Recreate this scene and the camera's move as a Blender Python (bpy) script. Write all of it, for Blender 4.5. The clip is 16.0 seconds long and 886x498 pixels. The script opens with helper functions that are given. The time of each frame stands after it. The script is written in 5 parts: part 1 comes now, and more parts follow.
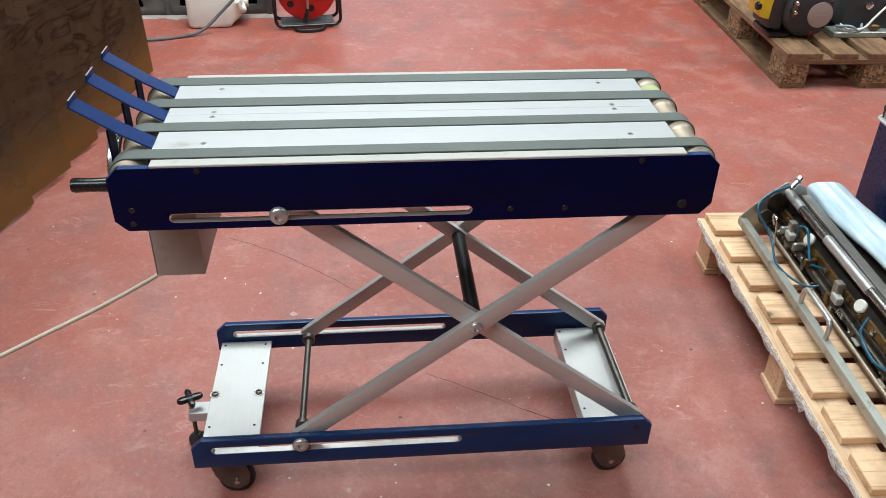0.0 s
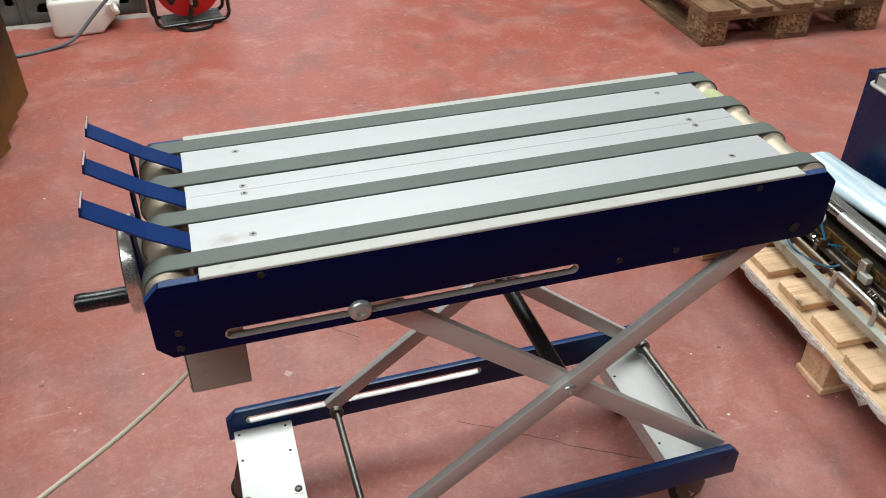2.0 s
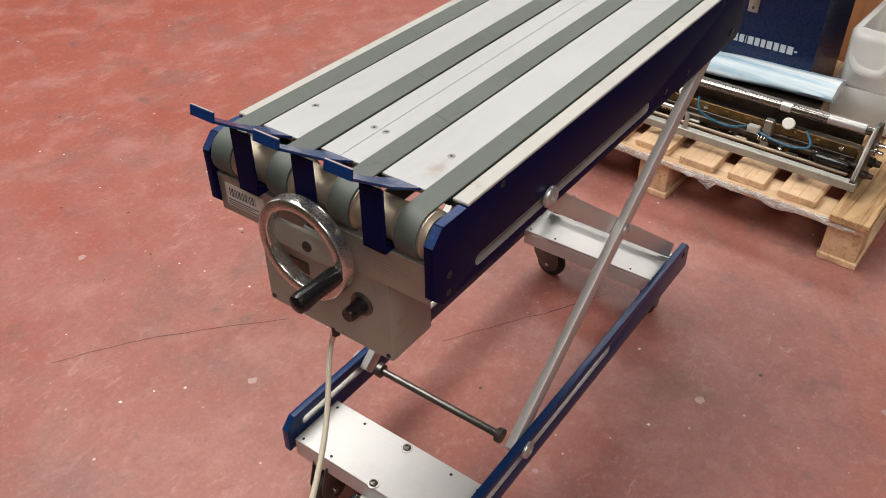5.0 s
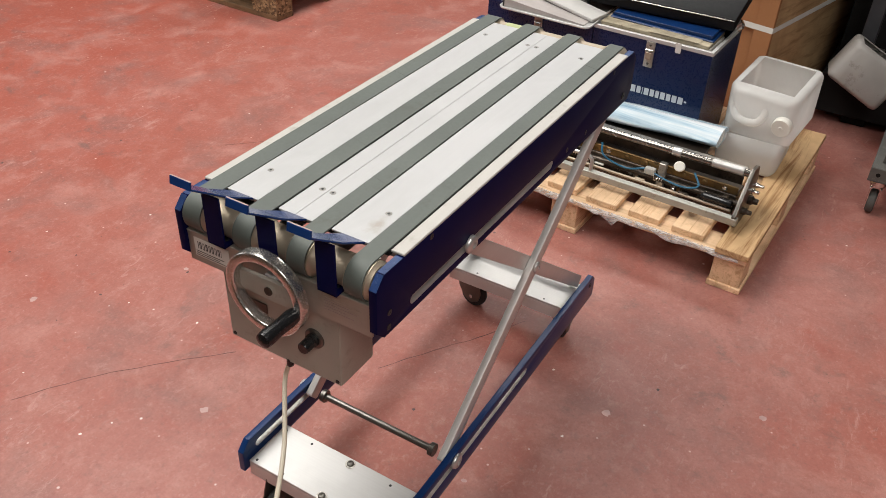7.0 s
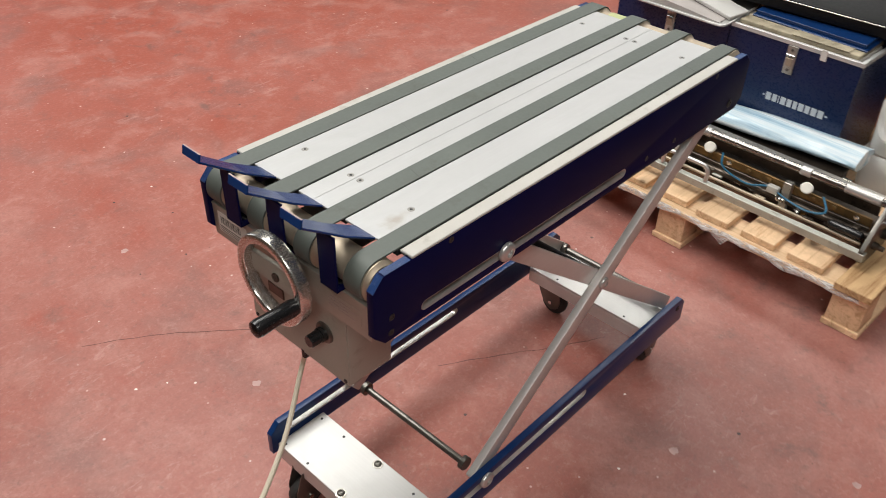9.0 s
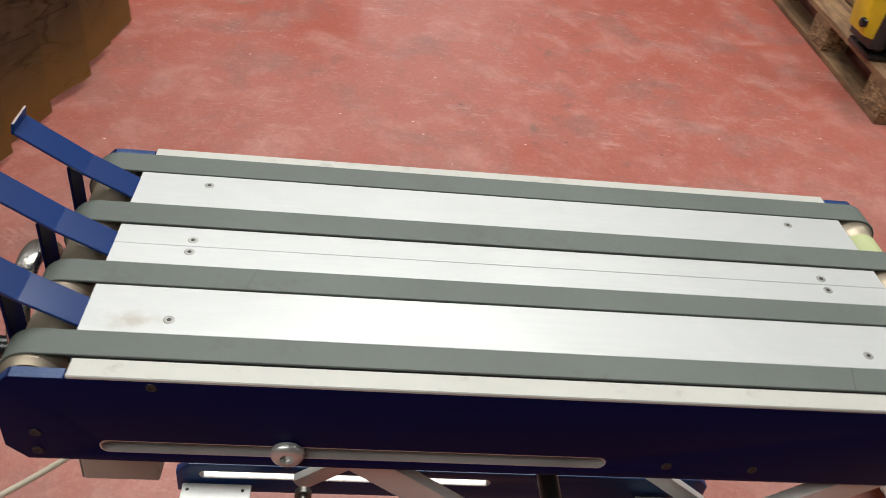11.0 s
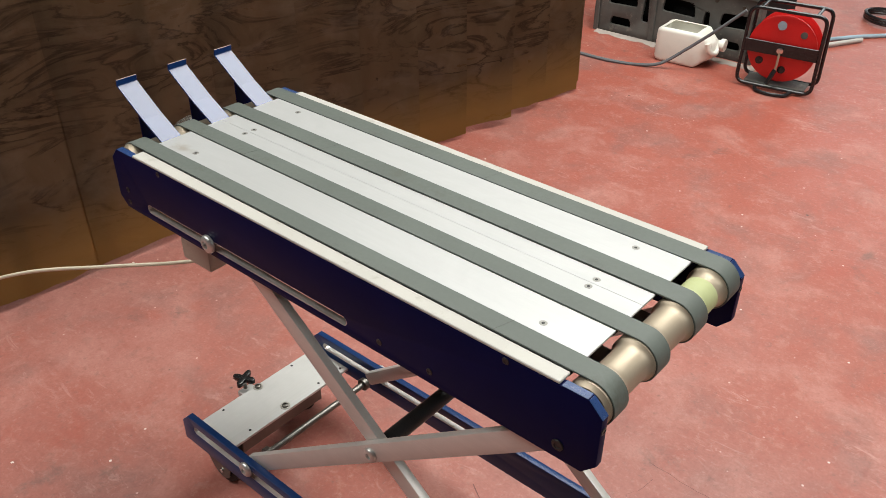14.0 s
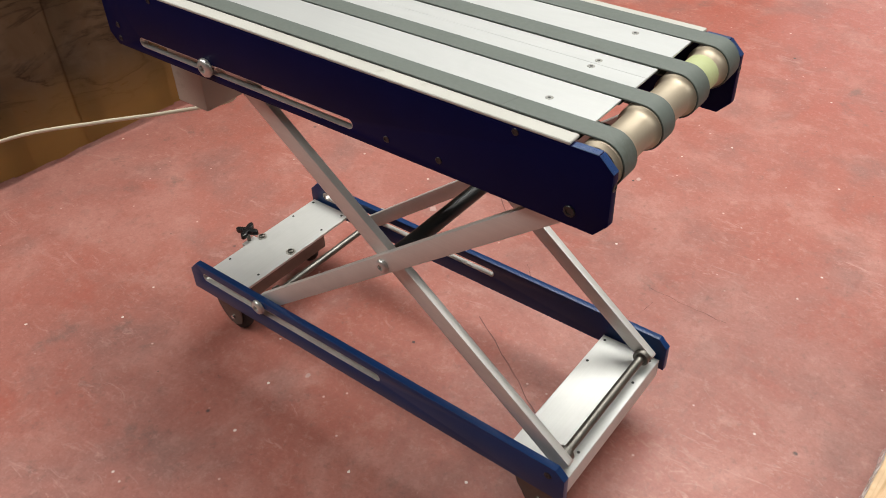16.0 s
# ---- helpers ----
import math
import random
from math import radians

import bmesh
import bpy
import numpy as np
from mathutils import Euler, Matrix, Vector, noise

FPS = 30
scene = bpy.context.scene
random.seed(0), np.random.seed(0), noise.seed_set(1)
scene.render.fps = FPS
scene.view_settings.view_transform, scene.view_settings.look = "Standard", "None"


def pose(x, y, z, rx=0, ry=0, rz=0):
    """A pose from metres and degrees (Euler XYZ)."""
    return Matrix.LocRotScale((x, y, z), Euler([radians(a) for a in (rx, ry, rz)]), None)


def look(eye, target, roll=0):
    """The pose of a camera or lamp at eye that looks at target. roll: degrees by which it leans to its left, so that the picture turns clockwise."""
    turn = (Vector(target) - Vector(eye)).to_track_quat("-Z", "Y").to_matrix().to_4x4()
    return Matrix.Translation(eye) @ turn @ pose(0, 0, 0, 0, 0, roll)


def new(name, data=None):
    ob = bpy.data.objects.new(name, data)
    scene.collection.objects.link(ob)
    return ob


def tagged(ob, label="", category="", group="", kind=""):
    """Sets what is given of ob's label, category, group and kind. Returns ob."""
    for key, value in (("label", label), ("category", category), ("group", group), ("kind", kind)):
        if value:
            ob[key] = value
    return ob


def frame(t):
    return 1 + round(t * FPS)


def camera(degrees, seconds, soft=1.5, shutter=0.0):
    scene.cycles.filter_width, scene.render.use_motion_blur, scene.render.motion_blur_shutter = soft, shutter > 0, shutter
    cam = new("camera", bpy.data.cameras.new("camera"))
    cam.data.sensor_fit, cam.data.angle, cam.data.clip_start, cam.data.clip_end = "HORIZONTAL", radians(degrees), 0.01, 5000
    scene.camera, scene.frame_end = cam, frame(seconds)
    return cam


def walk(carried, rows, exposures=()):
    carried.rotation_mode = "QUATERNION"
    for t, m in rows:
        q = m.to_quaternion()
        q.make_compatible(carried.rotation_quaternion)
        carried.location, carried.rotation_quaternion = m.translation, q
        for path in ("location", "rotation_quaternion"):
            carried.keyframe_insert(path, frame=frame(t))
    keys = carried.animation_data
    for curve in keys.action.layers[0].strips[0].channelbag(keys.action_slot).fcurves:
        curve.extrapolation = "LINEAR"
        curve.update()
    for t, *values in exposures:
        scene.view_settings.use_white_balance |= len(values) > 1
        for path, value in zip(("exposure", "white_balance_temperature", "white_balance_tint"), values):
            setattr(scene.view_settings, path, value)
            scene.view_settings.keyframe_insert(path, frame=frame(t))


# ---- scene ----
cam = camera(55.7, 16.0, 0.7, 0.25)
PATH = [
    (0, (0.3880, -1.0880, 1.2744), (0.5208, 0.2448, 0.3992), 1.2),
    (0.5, (0.3872, -1.0760, 1.2824), (0.5472, 0.2512, 0.4016), 1.3),
    (1, (0.3416, -1.0072, 1.2808), (0.5384, 0.3088, 0.3928), 1.4),
    (1.5, (0.2264, -0.8936, 1.2872), (0.4992, 0.3992, 0.3856), 1.2),
    (2, (0.1130, -0.7770, 1.2820), (0.5970, 0.7740, 0.1160), 0.3),
    (2.5, (0.0300, -0.6260, 1.2360), (0.6540, 0.8390, 0.0260), -1.7),
    (3, (-0.0740, -0.4920, 1.2270), (0.7530, 0.8000, -0.0560), -0.9),
    (3.5, (-0.2520, -0.4110, 1.2100), (0.7590, 0.7310, -0.0840), -1.3),
    (3.7, (-0.3080, -0.3950, 1.2030), (0.7770, 0.6920, -0.0800), -0.9),
    (5.8, (-0.5904, -0.4280, 1.2296), (0.4936, 0.2704, 0.2816), 0.5),
    (6, (-0.6072, -0.4440, 1.2544), (0.4976, 0.2224, 0.3080), 1.3),
    (6.5, (-0.6440, -0.4656, 1.3264), (0.4816, 0.1768, 0.3880), 2.3),
    (7, (-0.6480, -0.4712, 1.3448), (0.4800, 0.1768, 0.4128), 2.3),
    (7.5, (-0.6512, -0.4752, 1.3424), (0.4648, 0.1832, 0.4040), 2.2),
    (8, (-0.6592, -0.4832, 1.3432), (0.4272, 0.2096, 0.3944), 2),
    (8.5, (-0.6328, -0.4992, 1.3320), (0.4192, 0.2288, 0.3712), 1.7),
    (9, (-0.4688, -0.5456, 1.3072), (0.4736, 0.3184, 0.3456), 1.5),
    (9.5, (-0.2872, -0.5808, 1.2728), (0.5328, 0.4080, 0.3192), 3.6),
    (10, (-0.0880, -0.5330, 1.2350), (0.7570, 0.8330, 0.0440), 7.6),
    (10.2, (-0.0100, -0.5080, 1.2470), (0.7190, 0.9120, 0.0430), 8.5),
    (12.3, (0.7960, -0.4640, 1.2152), (0.3144, 0.6944, 0.2208), 4.9),
    (12.5, (0.8784, -0.4688, 1.2128), (0.3096, 0.6504, 0.2200), 4.7),
    (13, (1.0752, -0.5072, 1.2304), (0.3648, 0.5384, 0.2496), 3.6),
    (13.5, (1.1576, -0.5464, 1.2848), (0.3336, 0.4824, 0.3784), 1.7),
    (14, (1.1880, -0.5760, 1.2976), (0.3208, 0.4520, 0.4304), 0.5),
    (14.5, (1.1872, -0.6040, 1.2528), (0.3168, 0.4072, 0.3688), -0.5),
    (15, (1.2000, -0.6320, 1.2168), (0.3504, 0.3584, 0.2904), -1.1),
    (15.5, (1.2184, -0.6480, 1.1960), (0.4024, 0.3264, 0.2240), -1.6),
    (16, (1.2272, -0.6720, 1.1840), (0.4432, 0.2984, 0.1824), -2.1),
]
walk(cam, [(t, look(eye, target, roll)) for t, eye, target, roll in PATH], [(0, -0.17, 5850, 1), (1.5, -0.25, 6000, 2), (2.5, -0.43, 6200, 4), (3.7, -0.47, 6500, 8), (6, -0.34, 6600, 10), (8.5, -0.33, 6600, 9), (9.5, -0.40, 6450, 7), (10.2, -0.39, 6400, 6), (12.5, -0.50, 6450, 5), (13.0, -0.40, 6500, 5), (13.5, -0.18, 6500, 5), (15, -0.14, 6550, 5), (16, -0.16, 6550, 5)])

UNIT = Matrix.Scale(0.80, 4)  # metres to one unit of the plan, set by the 144 mm height of the old pallet

# ---- light ----
world = bpy.data.worlds.new("world")
scene.world = world
world.use_nodes = True
wn = world.node_tree.nodes
sky = wn.new("ShaderNodeTexSky")
sky.sky_type, sky.sun_disc = "NISHITA", False
sky.sun_elevation, sky.sun_rotation = radians(35), radians(20)
wn["Background"].inputs["Strength"].default_value = 0.06
world.node_tree.links.new(sky.outputs[0], wn["Background"].inputs["Color"])


def area_lamp(name, m, sx, sy, watts, color):
    lamp = bpy.data.lights.new(name, "AREA")
    lamp.shape, lamp.size, lamp.size_y, lamp.energy, lamp.color = "RECTANGLE", sx, sy, watts, color
    ob = new(name, lamp)
    ob.matrix_world = UNIT @ m
    return ob


# three rooflight openings (the south-west one added as fill), the tall window in the north wall and the wide one in the
# east wall
area_lamp("rooflight_lamp", pose(0.5, 2.7, 4.96), 4.0, 3.0, 280, (1.0, 0.975, 0.935))
area_lamp("rooflight_lamp", pose(5.6, 1.6, 4.96), 1.8, 4.0, 150, (1.0, 0.975, 0.935))
# unseen fill, added to brighten the near side and the crank end
area_lamp("rooflight_lamp", pose(-2.8, -2.4, 4.96), 6.0, 1.6, 195, (1.0, 0.975, 0.935))
area_lamp("window_lamp", pose(0.35, 8.88, 2.2, -90, 0, 0), 4.0, 3.0, 36, (0.98, 0.985, 1.0))
area_lamp("window_lamp", pose(8.88, 1.4, 2.6, 0, 90, 0), 2.6, 6.0, 8, (0.98, 0.985, 1.0))


# ---- materials ----
def shader(name, rough=0.5, metal=0.0, spec=0.5):
    m = bpy.data.materials.new(name)
    m.use_nodes = True
    p = m.node_tree.nodes["Principled BSDF"]
    p.inputs["Roughness"].default_value, p.inputs["Metallic"].default_value = rough, metal
    p.inputs["Specular IOR Level"].default_value = spec
    return m, m.node_tree.nodes, m.node_tree.links, p


def coords(n, l, scale=(1, 1, 1), kind="Object", rot=(0, 0, 0)):
    c, m = n.new("ShaderNodeTexCoord"), n.new("ShaderNodeMapping")
    m.inputs["Scale"].default_value = scale
    m.inputs["Rotation"].default_value = rot
    l.new(c.outputs[kind], m.inputs["Vector"])
    return m.outputs["Vector"]


def noise_tex(n, l, vec, scale, detail=4, rough=0.6, dist=0.0):
    t = n.new("ShaderNodeTexNoise")
    t.inputs["Scale"].default_value, t.inputs["Detail"].default_value = scale, detail
    t.inputs["Roughness"].default_value, t.inputs["Distortion"].default_value = rough, dist
    l.new(vec, t.inputs["Vector"])
    return t.outputs["Fac"]


def ramp(n, l, fac, stops):
    r = n.new("ShaderNodeValToRGB")
    e = r.color_ramp.elements
    for k, (at, col) in enumerate(stops):
        el = e[k] if k < 2 else e.new(at)
        el.position = at
        el.color = (*col, 1) if len(col) == 3 else col
    l.new(fac, r.inputs["Fac"])
    return r.outputs["Color"]


def mix(n, l, fac, a, b, mode="MIX"):
    x = n.new("ShaderNodeMix")
    x.data_type, x.blend_type = "RGBA", mode
    for sock, v in ((x.inputs[0], fac), (x.inputs[6], a), (x.inputs[7], b)):
        if isinstance(v, (int, float)):
            sock.default_value = v
        elif isinstance(v, tuple):
            sock.default_value = (*v, 1)
        else:
            l.new(v, sock)
    return x.outputs[2]


def mapped(n, l, fac, lo, hi):
    t = n.new("ShaderNodeMapRange")
    t.inputs["From Min"].default_value, t.inputs["From Max"].default_value = lo, hi
    l.new(fac, t.inputs["Value"])
    return t.outputs["Result"]


def bump(n, l, p, fac, strength, dist=0.002):
    b = n.new("ShaderNodeBump")
    b.inputs["Strength"].default_value, b.inputs["Distance"].default_value = strength, dist
    l.new(fac, b.inputs["Height"])
    l.new(b.outputs[0], p.inputs["Normal"])


def g3(v):
    return (v, v, v)


def plain(name, col, rough=0.5, metal=0.0, grain=30.0, vary=0.25, relief=0.08, spec=0.5, dirt=None, sheen=0.1):
    """Paint, plastic or metal with two scales of variation."""
    m, n, l, p = shader(name, rough, metal, spec)
    v = coords(n, l)
    fine, broad = noise_tex(n, l, v, grain * 14, 4), noise_tex(n, l, v, grain * 0.35, 3)
    lo, hi = tuple(c * (1 - vary) for c in col), tuple(min(1, c * (1 + vary)) for c in col)
    base = ramp(n, l, broad, [(0.3, lo), (0.7, hi)])
    if dirt:
        spots = ramp(n, l, noise_tex(n, l, v, grain, 6, 0.75), [(0.56, g3(0)), (0.68, g3(1))])
        base = mix(n, l, spots, base, dirt)
    l.new(base, p.inputs["Base Color"])
    r = ramp(n, l, fine, [(0.3, g3(max(0.02, rough - sheen))), (0.7, g3(min(1, rough + sheen)))])
    l.new(r, p.inputs["Roughness"])
    bump(n, l, p, fine, relief, 0.001)
    return m


def brushed(name, col, rough, axis, metal=1.0, smear=None):
    """Drawn or brushed metal with its grain along one axis."""
    m, n, l, p = shader(name, rough, metal)
    s = [260.0, 260.0, 260.0]
    s[axis] = 3.0
    v = coords(n, l, tuple(s))
    streak = noise_tex(n, l, v, 1.0, 4, 0.6)
    cloud = noise_tex(n, l, coords(n, l), 7.0, 5, 0.65, 0.4)
    base = ramp(n, l, streak, [(0.25, tuple(c * 0.92 for c in col)), (0.75, col)])
    stain = ramp(n, l, cloud, [(0.45, g3(0)), (0.8, g3(1))])
    base = mix(n, l, stain, base, smear or tuple(c * 0.86 for c in col))
    l.new(base, p.inputs["Base Color"])
    r = mix(n, l, 0.5, ramp(n, l, streak, [(0.2, g3(rough - 0.07)), (0.8, g3(rough + 0.09))]),
            ramp(n, l, cloud, [(0.3, g3(rough - 0.07)), (0.75, g3(rough + 0.12))]))
    l.new(r, p.inputs["Roughness"])
    bump(n, l, p, streak, 0.06, 0.0006)
    return m


def deck_material():
    """Bright drawn aluminium sheet with cloudy handling marks and one brown rubbed stain."""
    m, n, l, p = shader("drawn_aluminium_sheet", 0.48, 0.42)
    v = coords(n, l)
    streak = noise_tex(n, l, coords(n, l, (4.0, 300.0, 300.0)), 1.0, 4, 0.6)
    cloud = noise_tex(n, l, coords(n, l, (1.0, 2.2, 1.0)), 5.0, 6, 0.62, 0.6)
    base = ramp(n, l, streak, [(0.25, (0.460, 0.462, 0.462)), (0.75, (0.490, 0.492, 0.492))])
    base = mix(n, l, ramp(n, l, cloud, [(0.44, g3(0)), (0.72, g3(0.55))]), base, (0.42, 0.422, 0.422))
    far = n.new("ShaderNodeVectorMath")
    far.operation = "DISTANCE"
    l.new(coords(n, l, (0.45, 1.0, 1.0)), far.inputs[0])
    far.inputs[1].default_value = (0.062, 0.083, 0.896)
    blot = n.new("ShaderNodeMath")
    blot.operation = "MULTIPLY_ADD"
    l.new(noise_tex(n, l, v, 55.0, 4, 0.6), blot.inputs[0])
    blot.inputs[1].default_value = 0.030
    l.new(far.outputs["Value"], blot.inputs[2])
    base = mix(n, l, ramp(n, l, blot.outputs[0], [(0.016, g3(0.5)), (0.030, g3(0))]), base, (0.27, 0.21, 0.15))
    l.new(base, p.inputs["Base Color"])
    l.new(mix(n, l, 0.5, ramp(n, l, streak, [(0.2, g3(0.42)), (0.8, g3(0.55))]), ramp(n, l, cloud, [(0.3, g3(0.42)), (0.75, g3(0.64))])), p.inputs["Roughness"])
    bump(n, l, p, streak, 0.03, 0.0006)
    return m


def wood(name, light, dark, rough=0.75, axis=1, knots=True, dirt=None, fine=52.0, start=0.30):
    m, n, l, p = shader(name, rough)
    info = n.new("ShaderNodeObjectInfo")
    c = n.new("ShaderNodeTexCoord")
    shift = n.new("ShaderNodeVectorMath")
    shift.operation = "MULTIPLY_ADD"
    l.new(info.outputs["Random"], shift.inputs[0])
    shift.inputs[1].default_value = (7.3, 5.1, 3.7)
    l.new(c.outputs["Object"], shift.inputs[2])
    mp = n.new("ShaderNodeMapping")
    s = [fine, fine, fine]
    s[axis] = 2.2
    mp.inputs["Scale"].default_value = s
    l.new(shift.outputs[0], mp.inputs["Vector"])
    grain = noise_tex(n, l, mp.outputs[0], 1.0, 6, 0.65, 1.2)
    broad = noise_tex(n, l, shift.outputs[0], 5.0, 4)
    base = ramp(n, l, grain, [(start, dark), (start + 0.16, light), (0.8, tuple(min(1, x * 1.12) for x in light))])
    tint = ramp(n, l, broad, [(0.3, (0.70, 0.64, 0.56)), (0.7, (1.1, 1.06, 1.0))])
    base = mix(n, l, 1.0, base, tint, "MULTIPLY")
    if knots:
        s2 = [9.0, 9.0, 9.0]
        s2[axis] = 4.2
        mk = n.new("ShaderNodeMapping")
        mk.inputs["Scale"].default_value = s2
        l.new(shift.outputs[0], mk.inputs["Vector"])
        vo = n.new("ShaderNodeTexVoronoi")
        vo.inputs["Scale"].default_value = 1.0
        l.new(mk.outputs[0], vo.inputs["Vector"])
        k = ramp(n, l, vo.outputs["Distance"], [(0.13, g3(1)), (0.17, g3(0.5)), (0.30, g3(0))])
        base = mix(n, l, k, base, tuple(x * 0.35 for x in dark))
    if dirt:
        d = ramp(n, l, noise_tex(n, l, shift.outputs[0], 14.0, 6, 0.7), [(0.45, g3(0)), (0.7, g3(0.8))])
        base = mix(n, l, d, base, dirt)
    lum = n.new("ShaderNodeMath")
    lum.operation = "MULTIPLY_ADD"
    l.new(info.outputs["Random"], lum.inputs[0])
    lum.inputs[1].default_value, lum.inputs[2].default_value = 0.3, 0.85
    base = mix(n, l, 1.0, base, lum.outputs[0], "MULTIPLY")
    l.new(base, p.inputs["Base Color"])
    bump(n, l, p, grain, 0.25, 0.002)
    return m


def chip_material():
    """Pressed wood chips, pale flakes in a dark binder."""
    m, n, l, p = shader("pressed_wood_chips", 0.85)
    v = coords(n, l)
    vo = n.new("ShaderNodeTexVoronoi")
    vo.inputs["Scale"].default_value = 120.0
    l.new(v, vo.inputs["Vector"])
    sep = n.new("ShaderNodeSeparateColor")
    l.new(vo.outputs["Color"], sep.inputs[0])
    base = ramp(n, l, sep.outputs[0], [(0.1, (0.10, 0.055, 0.025)), (0.5, (0.22, 0.13, 0.06)), (0.95, (0.36, 0.23, 0.12))])
    base = mix(n, l, ramp(n, l, noise_tex(n, l, v, 18.0, 6, 0.7), [(0.50, g3(0)), (0.70, g3(0.7))]), base, (0.085, 0.048, 0.025))
    l.new(base, p.inputs["Base Color"])
    bump(n, l, p, vo.outputs["Distance"], 0.8, 0.004)
    return m


def floor_material():
    m, n, l, p = shader("red_painted_concrete", 0.40, spec=0.45)
    v = coords(n, l)
    a = noise_tex(n, l, v, 0.9, 5, 0.6, 0.5)
    b = noise_tex(n, l, v, 4.2, 7, 0.64, 0.5)
    c = noise_tex(n, l, v, 13.0, 7, 0.66, 0.4)
    f = noise_tex(n, l, v, 130.0, 3, 0.6)
    base = ramp(n, l, a, [(0.30, (0.335, 0.100, 0.072)), (0.5, (0.355, 0.128, 0.102)), (0.70, (0.375, 0.160, 0.135))])
    # less trodden, redder paint towards the stacked machines
    sep = n.new("ShaderNodeSeparateXYZ")
    l.new(v, sep.inputs[0])
    far = n.new("ShaderNodeMath")
    far.operation = "MULTIPLY_ADD"
    l.new(a, far.inputs[0])
    far.inputs[1].default_value = 2.4
    l.new(sep.outputs["Y"], far.inputs[2])
    base = mix(n, l, ramp(n, l, mapped(n, l, far.outputs[0], 2.4, 4.6), [(0.0, g3(0)), (1.0, g3(0.75))]), base, (0.36, 0.078, 0.048))
    # fresher red patches, then paler rubbed ones and soft grey smudges
    base = mix(n, l, ramp(n, l, b, [(0.26, g3(0.8)), (0.44, g3(0))]), base, (0.35, 0.085, 0.058))
    base = mix(n, l, ramp(n, l, b, [(0.50, g3(0)), (0.70, g3(0.75))]), base, (0.45, 0.215, 0.180))
    smudge = noise_tex(n, l, coords(n, l, rot=(0, 0, 0.7)), 3.3, 6, 0.62, 0.3)
    base = mix(n, l, ramp(n, l, smudge, [(0.50, g3(0)), (0.68, g3(0.62))]), base, (0.230, 0.122, 0.108))
    base = mix(n, l, ramp(n, l, c, [(0.56, g3(0)), (0.74, g3(0.55))]), base, (0.47, 0.24, 0.20))
    base = mix(n, l, ramp(n, l, c, [(0.28, g3(0.5)), (0.43, g3(0))]), base, (0.275, 0.085, 0.064))
    e = noise_tex(n, l, coords(n, l, rot=(0, 0, 1.3)), 34.0, 6, 0.7, 0.2)
    base = mix(n, l, ramp(n, l, e, [(0.57, g3(0)), (0.68, g3(0.45))]), base, (0.20, 0.105, 0.09))
    base = mix(n, l, ramp(n, l, e, [(0.32, g3(0.4)), (0.42, g3(0))]), base, (0.47, 0.26, 0.22))
    # short pale scuffs dragged in several directions, and fine rubbed grain
    worn = ramp(n, l, noise_tex(n, l, coords(n, l, rot=(0, 0, 0.9)), 2.6, 4, 0.6), [(0.46, g3(0.05)), (0.60, g3(1))])
    for turn, sc, low in ((0.35, (8.0, 22.0, 1.0), 0.58), (1.25, (16.0, 40.0, 1.0), 0.61), (2.3, (7.0, 17.0, 1.0), 0.60)):
        drag = noise_tex(n, l, coords(n, l, sc, rot=(0, 0, turn)), 1.0, 7, 0.68, 1.6)
        scuff = mix(n, l, 1.0, ramp(n, l, drag, [(low, g3(0)), (low + 0.09, g3(0.6))]), worn, "MULTIPLY")
        base = mix(n, l, scuff, base, (0.50, 0.275, 0.235))
    rub = noise_tex(n, l, v, 62.0, 5, 0.72, 0.3)
    base = mix(n, l, ramp(n, l, rub, [(0.54, g3(0)), (0.70, g3(0.40))]), base, (0.48, 0.235, 0.195))
    base = mix(n, l, ramp(n, l, rub, [(0.30, g3(0.35)), (0.45, g3(0))]), base, (0.25, 0.080, 0.062))
    # trodden-in dirt, only in places
    gate0 = ramp(n, l, noise_tex(n, l, v, 1.1, 3, 0.5), [(0.45, g3(0)), (0.60, g3(1))])
    soil = ramp(n, l, noise_tex(n, l, coords(n, l, rot=(0, 0, 2.1)), 9.0, 8, 0.7, 0.3), [(0.56, g3(0)), (0.68, g3(0.6))])
    base = mix(n, l, mix(n, l, 1.0, soil, gate0, "MULTIPLY"), base, (0.16, 0.10, 0.088))
    base = mix(n, l, 1.0, base, ramp(n, l, f, [(0.28, g3(0.90)), (0.5, g3(1.0)), (0.74, g3(1.08))]), "MULTIPLY")
    # splashes of white paint and dark spots of oil, each kind with its own spread
    for scale, turn, size, gate_scale, low, col in ((11.0, 0.0, 0.036, 3.1, 0.47, (0.74, 0.62, 0.57)), (6.3, 1.1, 0.030, 2.3, 0.49, (0.10, 0.06, 0.055)),
                                                    (17.0, 2.0, 0.046, 1.7, 0.50, (0.62, 0.40, 0.35)), (23.0, 0.6, 0.045, 1.3, 0.54, (0.17, 0.085, 0.07))):
        vo = n.new("ShaderNodeTexVoronoi")
        vo.inputs["Scale"].default_value = scale
        l.new(coords(n, l, (1, 1, 0.0), rot=(0, 0, turn)), vo.inputs["Vector"])
        gate = ramp(n, l, noise_tex(n, l, v, gate_scale * 2, 4), [(low, g3(0)), (low + 0.05, g3(1))])
        dot = ramp(n, l, vo.outputs["Distance"], [(size * 0.7, g3(1)), (size * 1.5, g3(0))])
        base = mix(n, l, mix(n, l, 1.0, dot, gate, "MULTIPLY"), base, col)
    l.new(base, p.inputs["Base Color"])
    r = mix(n, l, 0.5, ramp(n, l, b, [(0.3, g3(0.34)), (0.7, g3(0.56))]), ramp(n, l, smudge, [(0.3, g3(0.36)), (0.7, g3(0.60))]))
    l.new(r, p.inputs["Roughness"])
    bump(n, l, p, c, 0.05, 0.003)
    return m


